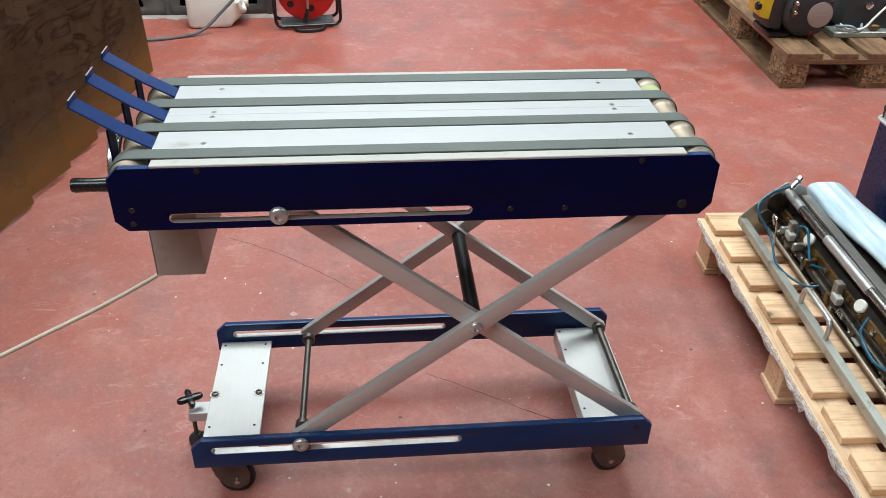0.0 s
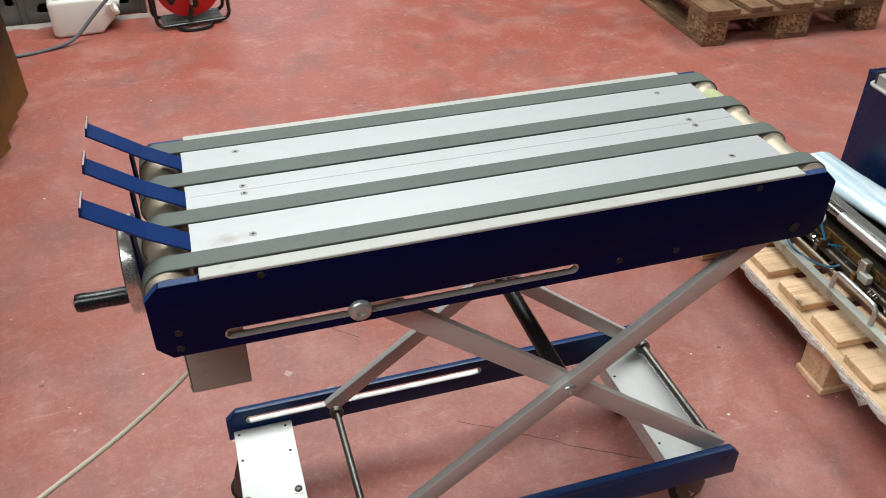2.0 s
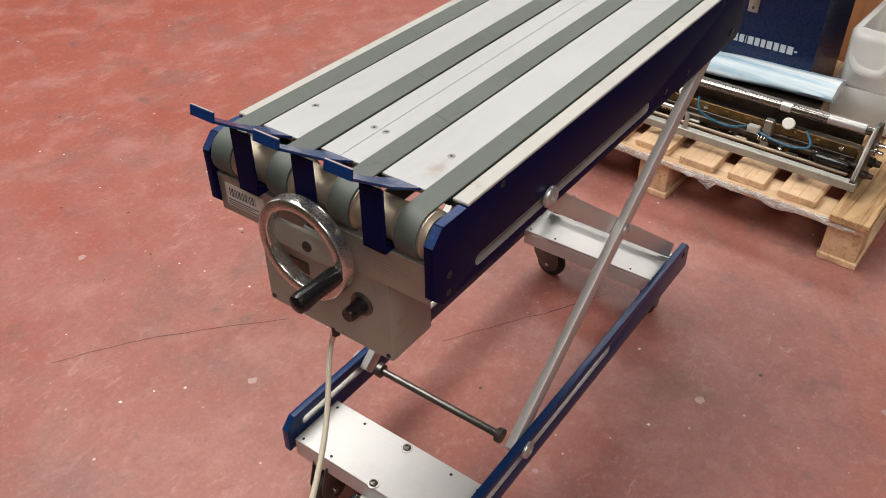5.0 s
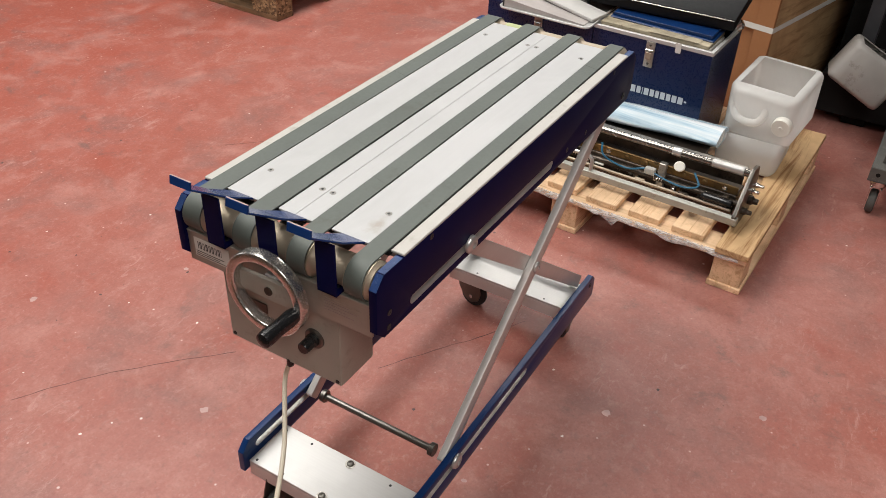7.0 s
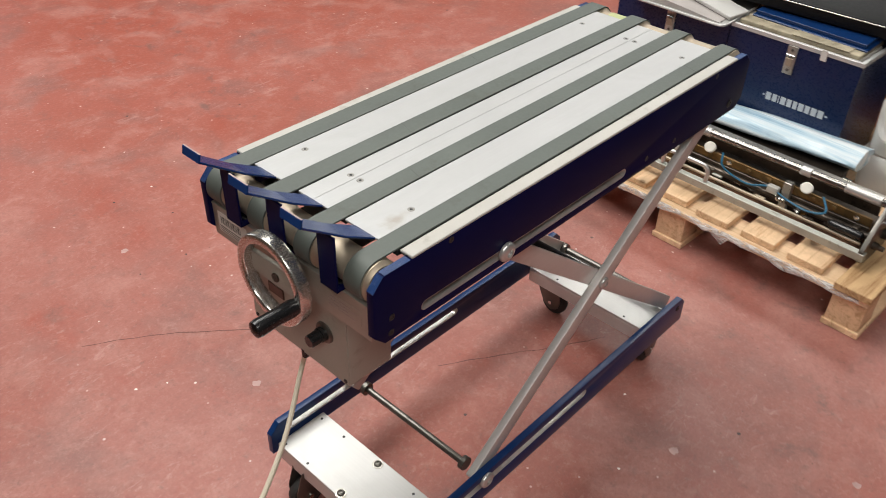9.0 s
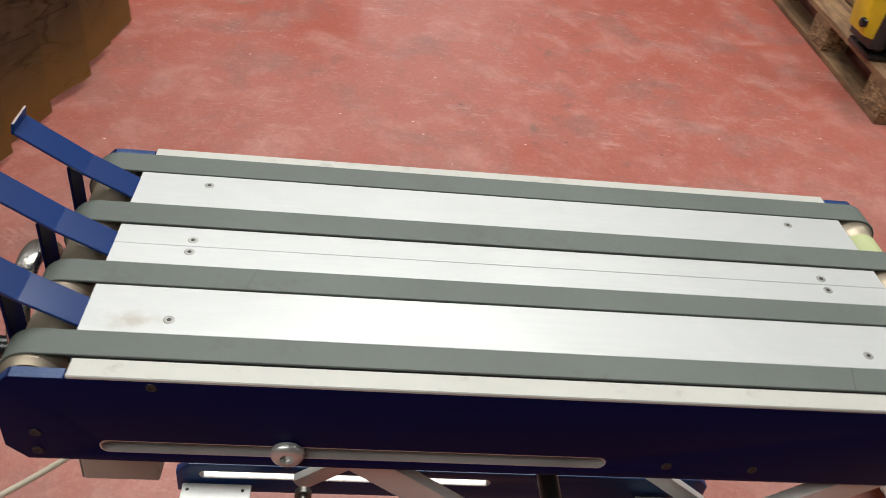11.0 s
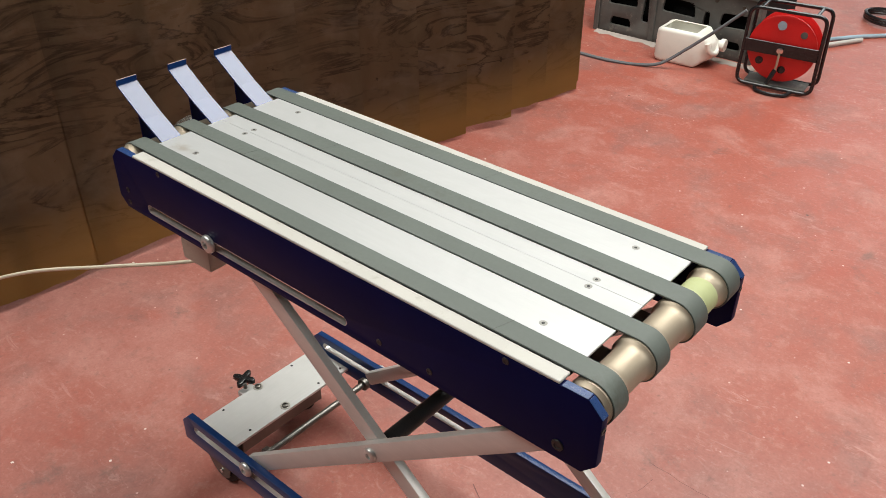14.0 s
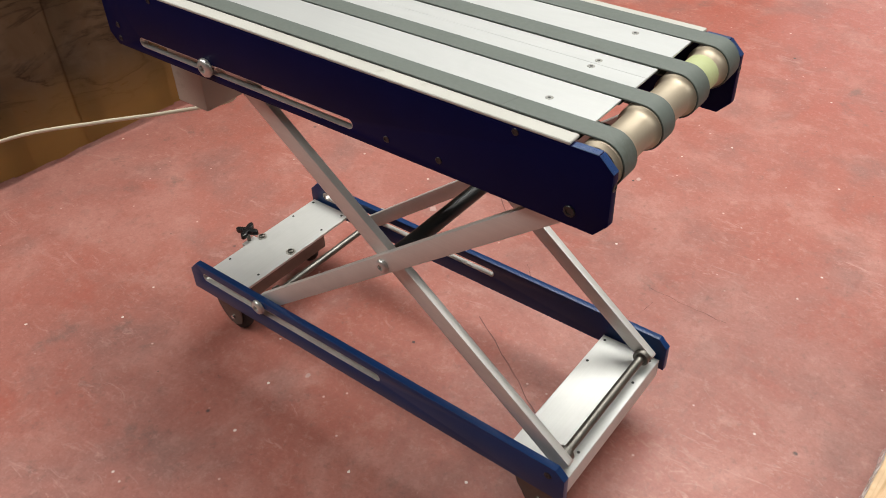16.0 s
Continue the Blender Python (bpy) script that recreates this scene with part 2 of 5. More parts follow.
def translucent(name, col, rough, see):
    """Milky or smoked plastic that lets some light through."""
    m, n, l, p = shader(name, rough)
    v = coords(n, l)
    c = ramp(n, l, noise_tex(n, l, v, 9.0, 5), [(0.3, tuple(x * 0.85 for x in col)), (0.7, col)])
    l.new(c, p.inputs["Base Color"])
    p.inputs["Transmission Weight"].default_value = see
    p.inputs["IOR"].default_value = 1.2
    return m


def see_through(name, col, rough, clear, glow):
    """Thin plastic: a share passes straight through, a share glows with the light behind it, the rest is a satin surface."""
    m, n, l, p = shader(name, rough)
    v = coords(n, l)
    c = ramp(n, l, noise_tex(n, l, v, 7.0, 5, 0.6, 0.5), [(0.3, tuple(x * 0.88 for x in col)), (0.7, col)])
    l.new(c, p.inputs["Base Color"])
    tr, mx = n.new("ShaderNodeBsdfTranslucent"), n.new("ShaderNodeMixShader")
    l.new(c, tr.inputs["Color"])
    mx.inputs[0].default_value = glow
    l.new(p.outputs[0], mx.inputs[1])
    l.new(tr.outputs[0], mx.inputs[2])
    tp, my = n.new("ShaderNodeBsdfTransparent"), n.new("ShaderNodeMixShader")
    my.inputs[0].default_value = clear
    l.new(mx.outputs[0], my.inputs[1])
    l.new(tp.outputs[0], my.inputs[2])
    l.new(my.outputs[0], n["Material Output"].inputs["Surface"])
    bump(n, l, p, noise_tex(n, l, v, 30.0, 4), 0.1, 0.001)
    return m


def milky(name, col, rough):
    """White polyethylene through which light glows."""
    return see_through(name, col, rough, 0.24, 0.5)


def wrap_material():
    """Crumpled clear film, milky only in its folds."""
    m, n, l, p = shader("clear_stretch_film", 0.15)
    folds = noise_tex(n, l, coords(n, l, (60.0, 22.0, 90.0)), 1.0, 5, 0.65, 1.0)
    p.inputs["Base Color"].default_value = (0.85, 0.84, 0.82, 1)
    tp, mx = n.new("ShaderNodeBsdfTransparent"), n.new("ShaderNodeMixShader")
    l.new(ramp(n, l, folds, [(0.40, g3(0.90)), (0.52, g3(0.55)), (0.60, g3(0.20)), (0.68, g3(0.75))]), mx.inputs[0])
    l.new(p.outputs[0], mx.inputs[1])
    l.new(tp.outputs[0], mx.inputs[2])
    l.new(mx.outputs[0], n["Material Output"].inputs["Surface"])
    bump(n, l, p, folds, 0.6, 0.006)
    return m


def film_material():
    """Crumpled pale blue film; the folds' silvery glints and bluish shade are painted into the colour."""
    m, n, l, p = shader("pale_blue_plastic_film", 0.12)
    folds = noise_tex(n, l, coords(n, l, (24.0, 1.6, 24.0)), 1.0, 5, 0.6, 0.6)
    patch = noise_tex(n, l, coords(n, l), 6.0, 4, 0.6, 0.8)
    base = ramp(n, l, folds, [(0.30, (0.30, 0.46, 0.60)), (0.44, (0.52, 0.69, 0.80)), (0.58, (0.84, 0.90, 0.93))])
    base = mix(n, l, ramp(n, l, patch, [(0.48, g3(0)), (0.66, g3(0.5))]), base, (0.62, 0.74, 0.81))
    l.new(base, p.inputs["Base Color"])
    bump(n, l, p, folds, 0.25, 0.010)
    return m


def curtain_material():
    m, n, l, p = shader("aged_brown_pvc", 0.34)
    v = coords(n, l)
    broad = noise_tex(n, l, coords(n, l, (2.2, 2.2, 1.0)), 2.0, 5, 0.6, 0.6)
    base = ramp(n, l, broad, [(0.3, (0.115, 0.072, 0.040)), (0.55, (0.155, 0.103, 0.060)), (0.8, (0.20, 0.140, 0.088))])
    # sagging creases, their shade painted in as dark lines, and smoky marks running across the strips
    creases = noise_tex(n, l, coords(n, l, (2.2, 2.2, 8.5)), 1.0, 6, 0.58, 1.1)
    few = ramp(n, l, noise_tex(n, l, coords(n, l, rot=(0.4, 0, 0)), 3.4, 4), [(0.36, g3(0.2)), (0.56, g3(1))])
    dark = ramp(n, l, creases, [(0.46, g3(0)), (0.505, g3(0.85)), (0.535, g3(0.25)), (0.62, g3(0.0))])
    base = mix(n, l, mix(n, l, 1.0, dark, few, "MULTIPLY"), base, (0.03, 0.018, 0.010))
    haze = ramp(n, l, noise_tex(n, l, coords(n, l, (4, 4, 7)), 1.0, 6, 0.65, 0.5), [(0.5, g3(0)), (0.75, g3(0.45))])
    base = mix(n, l, haze, base, (0.25, 0.19, 0.145))
    spots = ramp(n, l, noise_tex(n, l, v, 22.0, 4, 0.6), [(0.70, g3(0)), (0.75, g3(0.8))])
    base = mix(n, l, spots, base, (0.03, 0.018, 0.01))
    # yellowed clear hem close to the floor
    sep = n.new("ShaderNodeSeparateXYZ")
    l.new(v, sep.inputs[0])
    add = n.new("ShaderNodeMath")
    add.operation = "MULTIPLY_ADD"
    l.new(broad, add.inputs[0])
    add.inputs[1].default_value = 0.12
    l.new(sep.outputs["Z"], add.inputs[2])
    hem = ramp(n, l, add.outputs[0], [(0.15, g3(1)), (0.36, g3(0))])
    base = mix(n, l, hem, base, (0.34, 0.205, 0.07))
    l.new(base, p.inputs["Base Color"])
    l.new(ramp(n, l, creases, [(0.3, g3(0.25)), (0.7, g3(0.5))]), p.inputs["Roughness"])
    bump(n, l, p, creases, 0.3, 0.012)
    tr, add2 = n.new("ShaderNodeBsdfTranslucent"), n.new("ShaderNodeMixShader")
    l.new(mix(n, l, 1.0, base, (1.6, 1.5, 1.35), "MULTIPLY"), tr.inputs["Color"])
    add2.inputs[0].default_value = 0.36
    l.new(p.outputs[0], add2.inputs[1])
    l.new(tr.outputs[0], add2.inputs[2])
    l.new(add2.outputs[0], n["Material Output"].inputs["Surface"])
    return m


FLOOR = floor_material()
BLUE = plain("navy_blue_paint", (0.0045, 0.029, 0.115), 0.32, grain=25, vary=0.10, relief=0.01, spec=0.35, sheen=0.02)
# same blue as the base rails, darkened: the panels' shade is in the colour
SHADED_BLUE = plain("shaded_navy_paint", (0.0030, 0.0044, 0.042), 0.45, grain=25, vary=0.10, relief=0.01, spec=0.07, sheen=0.02)
GLOSS_BLUE = plain("glossy_blue_enamel", (0.008, 0.030, 0.135), 0.24, grain=25, vary=0.10, relief=0.01, spec=0.62, sheen=0.02)
CHEST_BLUE = plain("dark_navy_chest_enamel", (0.0030, 0.0145, 0.060), 0.28, grain=12, vary=0.15, relief=0.0, spec=0.35, sheen=0.02)
ALU = deck_material()
ALU_Y = brushed("brushed_aluminium_plate", (0.60, 0.595, 0.58), 0.44, 1, 0.40)
BARE = brushed("bare_milled_aluminium", (0.66, 0.65, 0.63), 0.32, 0, 0.7, smear=(0.42, 0.41, 0.39))
ARM = brushed("satin_aluminium_bar", (0.68, 0.655, 0.63), 0.46, 0, 0.5)
WHEEL = plain("turned_handwheel_rim", (0.60, 0.58, 0.55), 0.24, 0.92, grain=40, vary=0.12, relief=0.01)
END_METAL = brushed("stained_end_plate", (0.44, 0.41, 0.36), 0.42, 1, 0.55, smear=(0.33, 0.29, 0.23))
LIP_BLUE = plain("satin_blue_paint", (0.008, 0.040, 0.165), 0.45, grain=25, vary=0.1, relief=0.01, spec=0.15, sheen=0.02)
CHARCOAL = plain("charcoal_card", (0.045, 0.043, 0.040), 0.6, grain=14, vary=0.15, spec=0.3)
AGED_PAGES = plain("greyed_page_edges", (0.40, 0.365, 0.35), 0.8, grain=30, vary=0.1)
FOLDER = plain("matt_black_card", (0.007, 0.007, 0.008), 0.55, grain=20, vary=0.2, spec=0.2)
STEEL = brushed("polished_steel", (0.72, 0.70, 0.67), 0.2, 0)
STEEL_Y = brushed("turned_steel", (0.45, 0.375, 0.285), 0.48, 1, 0.62)
STEEL_DARK = brushed("smoky_drawn_steel", (0.36, 0.34, 0.31), 0.24, 1, 0.95)
CASTER_STEEL = plain("zinc_pressed_steel", (0.46, 0.44, 0.40), 0.34, 0.75, 30, 0.2)
ROD = plain("dull_steel_rod", (0.16, 0.15, 0.135), 0.38, 0.9, 30, 0.2)
STRIP = plain("ivory_plastic_strip", (0.47, 0.455, 0.42), 0.45, grain=20, vary=0.06, dirt=(0.39, 0.37, 0.33))
BELT = plain("grey_green_belt_rubber", (0.098, 0.112, 0.100), 0.60, grain=9, vary=0.12, relief=0.06, sheen=0.05, dirt=(0.082, 0.090, 0.076))
BELT_MARK = plain("belt_seam", (0.09, 0.10, 0.09), 0.6)
BLACK = plain("black_plastic", (0.010, 0.010, 0.011), 0.25, grain=20, relief=0.01, sheen=0.04)
BLACK_TUBE = plain("black_tube", (0.022, 0.022, 0.023), 0.36, 0.3, 40)
RUBBER = plain("dark_rubber", (0.022, 0.021, 0.020), 0.7, grain=40)
GREY_BOX = plain("warm_grey_enamel", (0.40, 0.365, 0.31), 0.5, grain=18, vary=0.07, dirt=(0.33, 0.29, 0.24))
PAPER = plain("white_paper_label", (0.72, 0.69, 0.64), 0.7, grain=20, vary=0.06)
DULL_PAPER = plain("greyed_paper", (0.50, 0.49, 0.47), 0.7, grain=20, vary=0.06)
DULL_CARD = plain("dull_grey_card", (0.35, 0.345, 0.33), 0.6, grain=8, vary=0.06)
INK = plain("printing_ink", (0.06, 0.055, 0.05), 0.7)
WHITE_PRINT = plain("pale_grey_lettering", (0.52, 0.56, 0.60), 0.5, vary=0.08)
TAPE = plain("yellow_green_tape", (0.40, 0.43, 0.22), 0.6, grain=14, vary=0.12)
CORD = plain("cream_cable_sheath", (0.62, 0.55, 0.43), 0.5, grain=10, vary=0.08)
GREY_CABLE = plain("grey_cable_sheath", (0.11, 0.12, 0.13), 0.5, grain=10)
PINE = wood("fresh_pine", (0.80, 0.60, 0.42), (0.56, 0.36, 0.21), dirt=(0.58, 0.40, 0.23))
PINE_X = wood("fresh_pine_across", (0.86, 0.625, 0.42), (0.58, 0.35, 0.19), axis=0, dirt=(0.60, 0.40, 0.24), start=0.34)
ORANGE_PINE = wood("orange_grained_pine", (0.66, 0.45, 0.25), (0.34, 0.175, 0.07), axis=0, fine=34.0, start=0.38, knots=False)
OLD_X = wood("weathered_board", (0.27, 0.160, 0.085), (0.12, 0.062, 0.030), axis=0, dirt=(0.10, 0.055, 0.030), fine=34.0, start=0.36)
OLD_Y = wood("weathered_board_along", (0.26, 0.155, 0.082), (0.11, 0.058, 0.028), axis=1, dirt=(0.09, 0.050, 0.028), fine=34.0, start=0.36)
CHIP = chip_material()
CRATE = wood("crate_plywood", (0.50, 0.335, 0.185), (0.33, 0.20, 0.10), axis=0, knots=False, fine=20.0, start=0.36)
CRATE_EDGE = plain("orange_stained_plywood", (0.36, 0.155, 0.062), 0.7, grain=6, vary=0.2, dirt=(0.26, 0.10, 0.045))
GRIMY = plain("grimy_grey_polyethylene", (0.34, 0.32, 0.30), 0.45, grain=10, vary=0.18, dirt=(0.22, 0.20, 0.18))
MILK = milky("milky_polyethylene", (0.96, 0.955, 0.935), 0.24)
OLD_PAGES = plain("yellowed_page_edges", (0.36, 0.31, 0.22), 0.8, grain=40, vary=0.3, dirt=(0.16, 0.12, 0.07))
MILK_SOLID = plain("white_polyethylene", (0.80, 0.78, 0.71), 0.35, grain=12, vary=0.05)
FILM = film_material()
WRAP = wrap_material()
BRASS = plain("oily_brass", (0.19, 0.115, 0.045), 0.42, 0.7, 25, 0.4, dirt=(0.045, 0.03, 0.016))
OILY = plain("oily_dark_iron", (0.075, 0.060, 0.048), 0.36, 0.65, 24, 0.5, dirt=(0.018, 0.014, 0.012))
BROWN_BAR = plain("brown_oiled_steel", (0.16, 0.105, 0.085), 0.4, 0.5, 22, 0.35, dirt=(0.06, 0.035, 0.03))
GREEN_GREY = plain("grey_green_painted_bar", (0.40, 0.405, 0.36), 0.4, 0.45, 20, 0.15, dirt=(0.22, 0.21, 0.17))
HOSE_BLUE = plain("blue_air_hose", (0.022, 0.115, 0.20), 0.3)
HOSE_PALE = plain("pale_blue_hose", (0.28, 0.38, 0.45), 0.4)
RED = plain("red_reel_enamel", (0.55, 0.012, 0.012), 0.35, grain=14, vary=0.12)
YELLOW = plain("yellow_enamel", (0.72, 0.52, 0.02), 0.4, grain=15)
MOTOR = plain("dark_grey_casting", (0.042, 0.043, 0.048), 0.45, 0.2, 30, 0.2)
DISC = plain("pink_grey_plate", (0.38, 0.29, 0.26), 0.5, grain=20, vary=0.08)
GREY_IRON = plain("dusty_grey_casting", (0.085, 0.082, 0.075), 0.7, grain=14, vary=0.35, dirt=(0.17, 0.155, 0.135))
DECK_SCREW = plain("satin_zinc_screw", (0.30, 0.29, 0.27), 0.4, 0.6, 30, 0.2)
DUST = plain("pale_floor_dust", (0.34, 0.29, 0.26), 0.95, grain=9, vary=0.3, relief=0.5)
# near-black: shade inside openings and about the press stand, put into the colour
SHADE = plain("shade_black", (0.007, 0.007, 0.007), 0.8, grain=20, spec=0.2)
WALL = plain("grey_plaster", (0.09, 0.088, 0.084), 0.9, grain=4, vary=0.1)
CRACK = plain("cracked_floor_paint", (0.17, 0.070, 0.058), 0.8)
CURTAIN = curtain_material()
FLECK = plain("chipped_white_paint", (0.80, 0.70, 0.64), 0.6, grain=40, vary=0.15)
NOTE_INK = plain("faded_purple_ink", (0.30, 0.25, 0.26), 0.6)
# panel paint brightened for the lit top edges, with real pale scuffs
LIT_SCUFFED = plain("lit_scuffed_blue", (0.012, 0.040, 0.140), 0.34, grain=60, vary=0.3, dirt=(0.10, 0.13, 0.22))
PALE_SPOT = plain("pale_scuffed_spot", (0.47, 0.30, 0.27), 0.6, grain=40, vary=0.25)
OIL_SPOT = plain("dried_oil_spot", (0.085, 0.05, 0.045), 0.6, grain=40, vary=0.25)


# ---- mesh helpers ----
def part(name, bm, material, parent=None, label="", angle=35):
    """Links a bmesh as one mesh object under a thing or a part."""
    me = bpy.data.meshes.new(name)
    bmesh.ops.recalc_face_normals(bm, faces=bm.faces)
    bm.to_mesh(me)
    bm.free()
    for poly in me.polygons:
        poly.use_smooth = True
    me.set_sharp_from_angle(angle=radians(angle))
    me.materials.append(material)
    ob = new(name, me)
    if parent is None:
        ob.matrix_world = UNIT
    ob.parent = parent
    if label:
        ob["label"] = label
    return ob


def thing(name, m, label, category, group="", kind=""):
    ob = new(name)
    ob.empty_display_size = 0.05
    ob.matrix_world = UNIT @ m
    return tagged(ob, label, category, group, kind)


def merge(bm, other, m=None):
    if m is not None:
        other.transform(m)
    me = bpy.data.meshes.new("piece")
    other.to_mesh(me)
    other.free()
    bm.from_mesh(me)
    bpy.data.meshes.remove(me)


def box(lo, hi, bev=0.0, seg=1, bm=None, m=None):
    own = bmesh.new()
    bmesh.ops.create_cube(own, size=1.0)
    for v in own.verts:
        v.co = Vector([(lo[k] + hi[k]) / 2 + v.co[k] * (hi[k] - lo[k]) for k in range(3)])
    if bev:
        bmesh.ops.bevel(own, geom=own.edges[:], offset=bev, segments=seg, affect="EDGES", profile=0.5)
    if bm is None and m is None:
        return own
    bm = bm or bmesh.new()
    merge(bm, own, m)
    return bm


def along(p0, p1):
    d = Vector(p1) - Vector(p0)
    return Matrix.Translation(p0) @ d.to_track_quat("Z", "Y").to_matrix().to_4x4(), d.length


def lathe(profile, p0, p1, seg=24, bm=None):
    """Turns (radius, height) round the line from p0 to p1; heights in metres from p0."""
    m, _ = along(p0, p1)
    own = bmesh.new()
    rings = []
    for r, hgt in profile:
        if r < 1e-6:
            rings.append([own.verts.new(m @ Vector((0, 0, hgt)))])
        else:
            rings.append([own.verts.new(m @ Vector((r * math.cos(a), r * math.sin(a), hgt))) for a in [2 * math.pi * k / seg for k in range(seg)]])
    for a, b in zip(rings, rings[1:]):
        for k in range(seg):
            j = (k + 1) % seg
            q = [a[k % len(a)], a[j % len(a)], b[j % len(b)], b[k % len(b)]]
            q = list(dict.fromkeys(q))
            if len(q) > 2:
                own.faces.new(q)
    for ring, flip in ((rings[0], True), (rings[-1], False)):
        if len(ring) > 2:
            own.faces.new(ring[::-1] if flip else ring)
    if bm is None:
        return own
    merge(bm, own)
    return bm


def cyl(p0, p1, r, seg=20, bm=None, bev=0.0):
    length = (Vector(p1) - Vector(p0)).length
    prof = [(r - bev, 0), (r, bev), (r, length - bev), (r - bev, length)] if bev else [(r, 0), (r, length)]
    return lathe(prof, p0, p1, seg, bm)


def smooth_line(pts, steps=8):
    pts = [Vector(p) for p in pts]
    ext = [2 * pts[0] - pts[1]] + pts + [2 * pts[-1] - pts[-2]]
    out = []
    for a, b, c, d in zip(ext, ext[1:], ext[2:], ext[3:]):
        for k in range(steps):
            t = k / steps
            out.append(0.5 * (2 * b + (c - a) * t + (2 * a - 5 * b + 4 * c - d) * t * t + (3 * b - a - 3 * c + d) * t ** 3))
    return out + [pts[-1]]


def tube(pts, r, seg=8, bm=None, closed=False):
    own = bmesh.new()
    rings, up = [], Vector((0.13, 0.21, 0.97))
    count = len(pts)
    for k in range(count):
        a, b = (pts[k - 1], pts[(k + 1) % count]) if closed else (pts[max(0, k - 1)], pts[min(count - 1, k + 1)])
        d = (Vector(b) - Vector(a)).normalized()
        x = up.cross(d)
        if x.length < 1e-3:
            x = Vector((1, 0, 0)).cross(d)
        x.normalize()
        y = d.cross(x)
        up = y
        rings.append([own.verts.new(Vector(pts[k]) + r * (math.cos(t) * x + math.sin(t) * y)) for t in [2 * math.pi * j / seg for j in range(seg)]])
    pairs = list(zip(rings, rings[1:])) + ([(rings[-1], rings[0])] if closed else [])
    for a, b in pairs:
        for j in range(seg):
            i = (j + 1) % seg
            own.faces.new([a[j], a[i], b[i], b[j]])
    if not closed:
        own.faces.new(rings[0][::-1])
        own.faces.new(rings[-1])
    if bm is None:
        return own
    merge(bm, own)
    return bm


def rounded(corners, r, seg=4):
    """A polygon with each corner rounded by r."""
    out = []
    c = [Vector(p) for p in corners]
    for k, p in enumerate(c):
        a, b = (c[k - 1] - p).normalized(), (c[(k + 1) % len(c)] - p).normalized()
        s, e = p + a * r, p + b * r
        for j in range(seg + 1):
            t = j / seg
            out.append((1 - t) ** 2 * s + 2 * t * (1 - t) * p + t * t * e)
    return out


def slot_outline(x0, x1, z0, z1, seg=10):
    r, zc = (z1 - z0) / 2, (z0 + z1) / 2
    right = [(x1 - r + r * math.cos(a), zc + r * math.sin(a)) for a in [-math.pi / 2 + math.pi * k / seg for k in range(seg + 1)]]
    left = [(x0 + r + r * math.cos(a), zc + r * math.sin(a)) for a in [math.pi / 2 + math.pi * k / seg for k in range(seg + 1)]]
    return right + left


def plate(outline, holes, m, thick, bev=0.0):
    """A flat plate from an outline with holes; local x, y in the plate, z through it from 0 to thick."""
    own = bmesh.new()
    loops = []
    for pts in [outline, *holes]:
        vs = [own.verts.new((p[0], p[1], 0)) for p in pts]
        loops.append(vs)
        for k in range(len(vs)):
            own.edges.new((vs[k - 1], vs[k]))
    bmesh.ops.triangle_fill(own, use_beauty=True, use_dissolve=False, edges=own.edges[:])
    got = bmesh.ops.extrude_face_region(own, geom=own.faces[:])
    bmesh.ops.translate(own, verts=[v for v in got["geom"] if isinstance(v, bmesh.types.BMVert)], vec=(0, 0, thick))
    bmesh.ops.recalc_face_normals(own, faces=own.faces[:])
    if bev:
        sharp = [e for e in own.edges if len(e.link_faces) == 2 and e.calc_face_angle(0) > 1.2 and abs(e.verts[0].co.z - e.verts[1].co.z) < 1e-6]
        bmesh.ops.bevel(own, geom=sharp, offset=bev, segments=2, affect="EDGES", profile=0.5)
    own.transform(m)
    return own


XZ = Matrix(((1, 0, 0, 0), (0, 0, -1, 0), (0, 1, 0, 0), (0, 0, 0, 1)))  # plate x to world x, plate y to world z, thickness to -y


def upright_plate(outline, holes, y0, thick, bev=0.0):
    """A plate standing in the x-z plane, from y0 to y0 + thick."""
    return plate(outline, holes, Matrix.Translation((0, y0 + thick, 0)) @ XZ, thick, bev)


def socket_screw(p, n, r, mat, parent, label="", name="screw", domed=False):
    """A socket screw or domed bolt with its hexagon recess, head outwards along n."""
    p, n = Vector(p), Vector(n).normalized()
    h = r * (0.55 if domed else 0.35)
    if domed:
        prof = [(r, 0), (r, h * 0.35), (r * 0.9, h * 0.7), (r * 0.68, h * 0.92), (r * 0.42, h), (r * 0.40, h * 0.45), (0, h * 0.4)]
    else:
        prof = [(r, 0), (r, h * 0.7), (r * 0.9, h), (r * 0.55, h), (r * 0.5, h * 0.6), (0, h * 0.55)]
    return part(name, lathe(prof, p, p + n, 16), mat, parent, label)


# ---- the building ----
def shell(name, lo, hi, mat, label, category, opening=None):
    """A wall, floor or ceiling slab; an opening is cut as a ring of four slabs."""
    bm = bmesh.new()
    if opening:
        axis, flat = opening["axes"], opening["rect"]
        a, b = axis
        for la, ha, lb, hb in ((lo[a], flat[0], lo[b], hi[b]), (flat[1], hi[a], lo[b], hi[b]), (flat[0], flat[1], lo[b], flat[2]), (flat[0], flat[1], flat[3], hi[b])):
            l2, h2 = list(lo), list(hi)
            l2[a], h2[a], l2[b], h2[b] = la, ha, lb, hb
            box(l2, h2, 0, 1, bm)
    else:
        box(lo, hi, 0, 1, bm)
    return tagged(part(name, bm, mat), label, category, kind="structure")


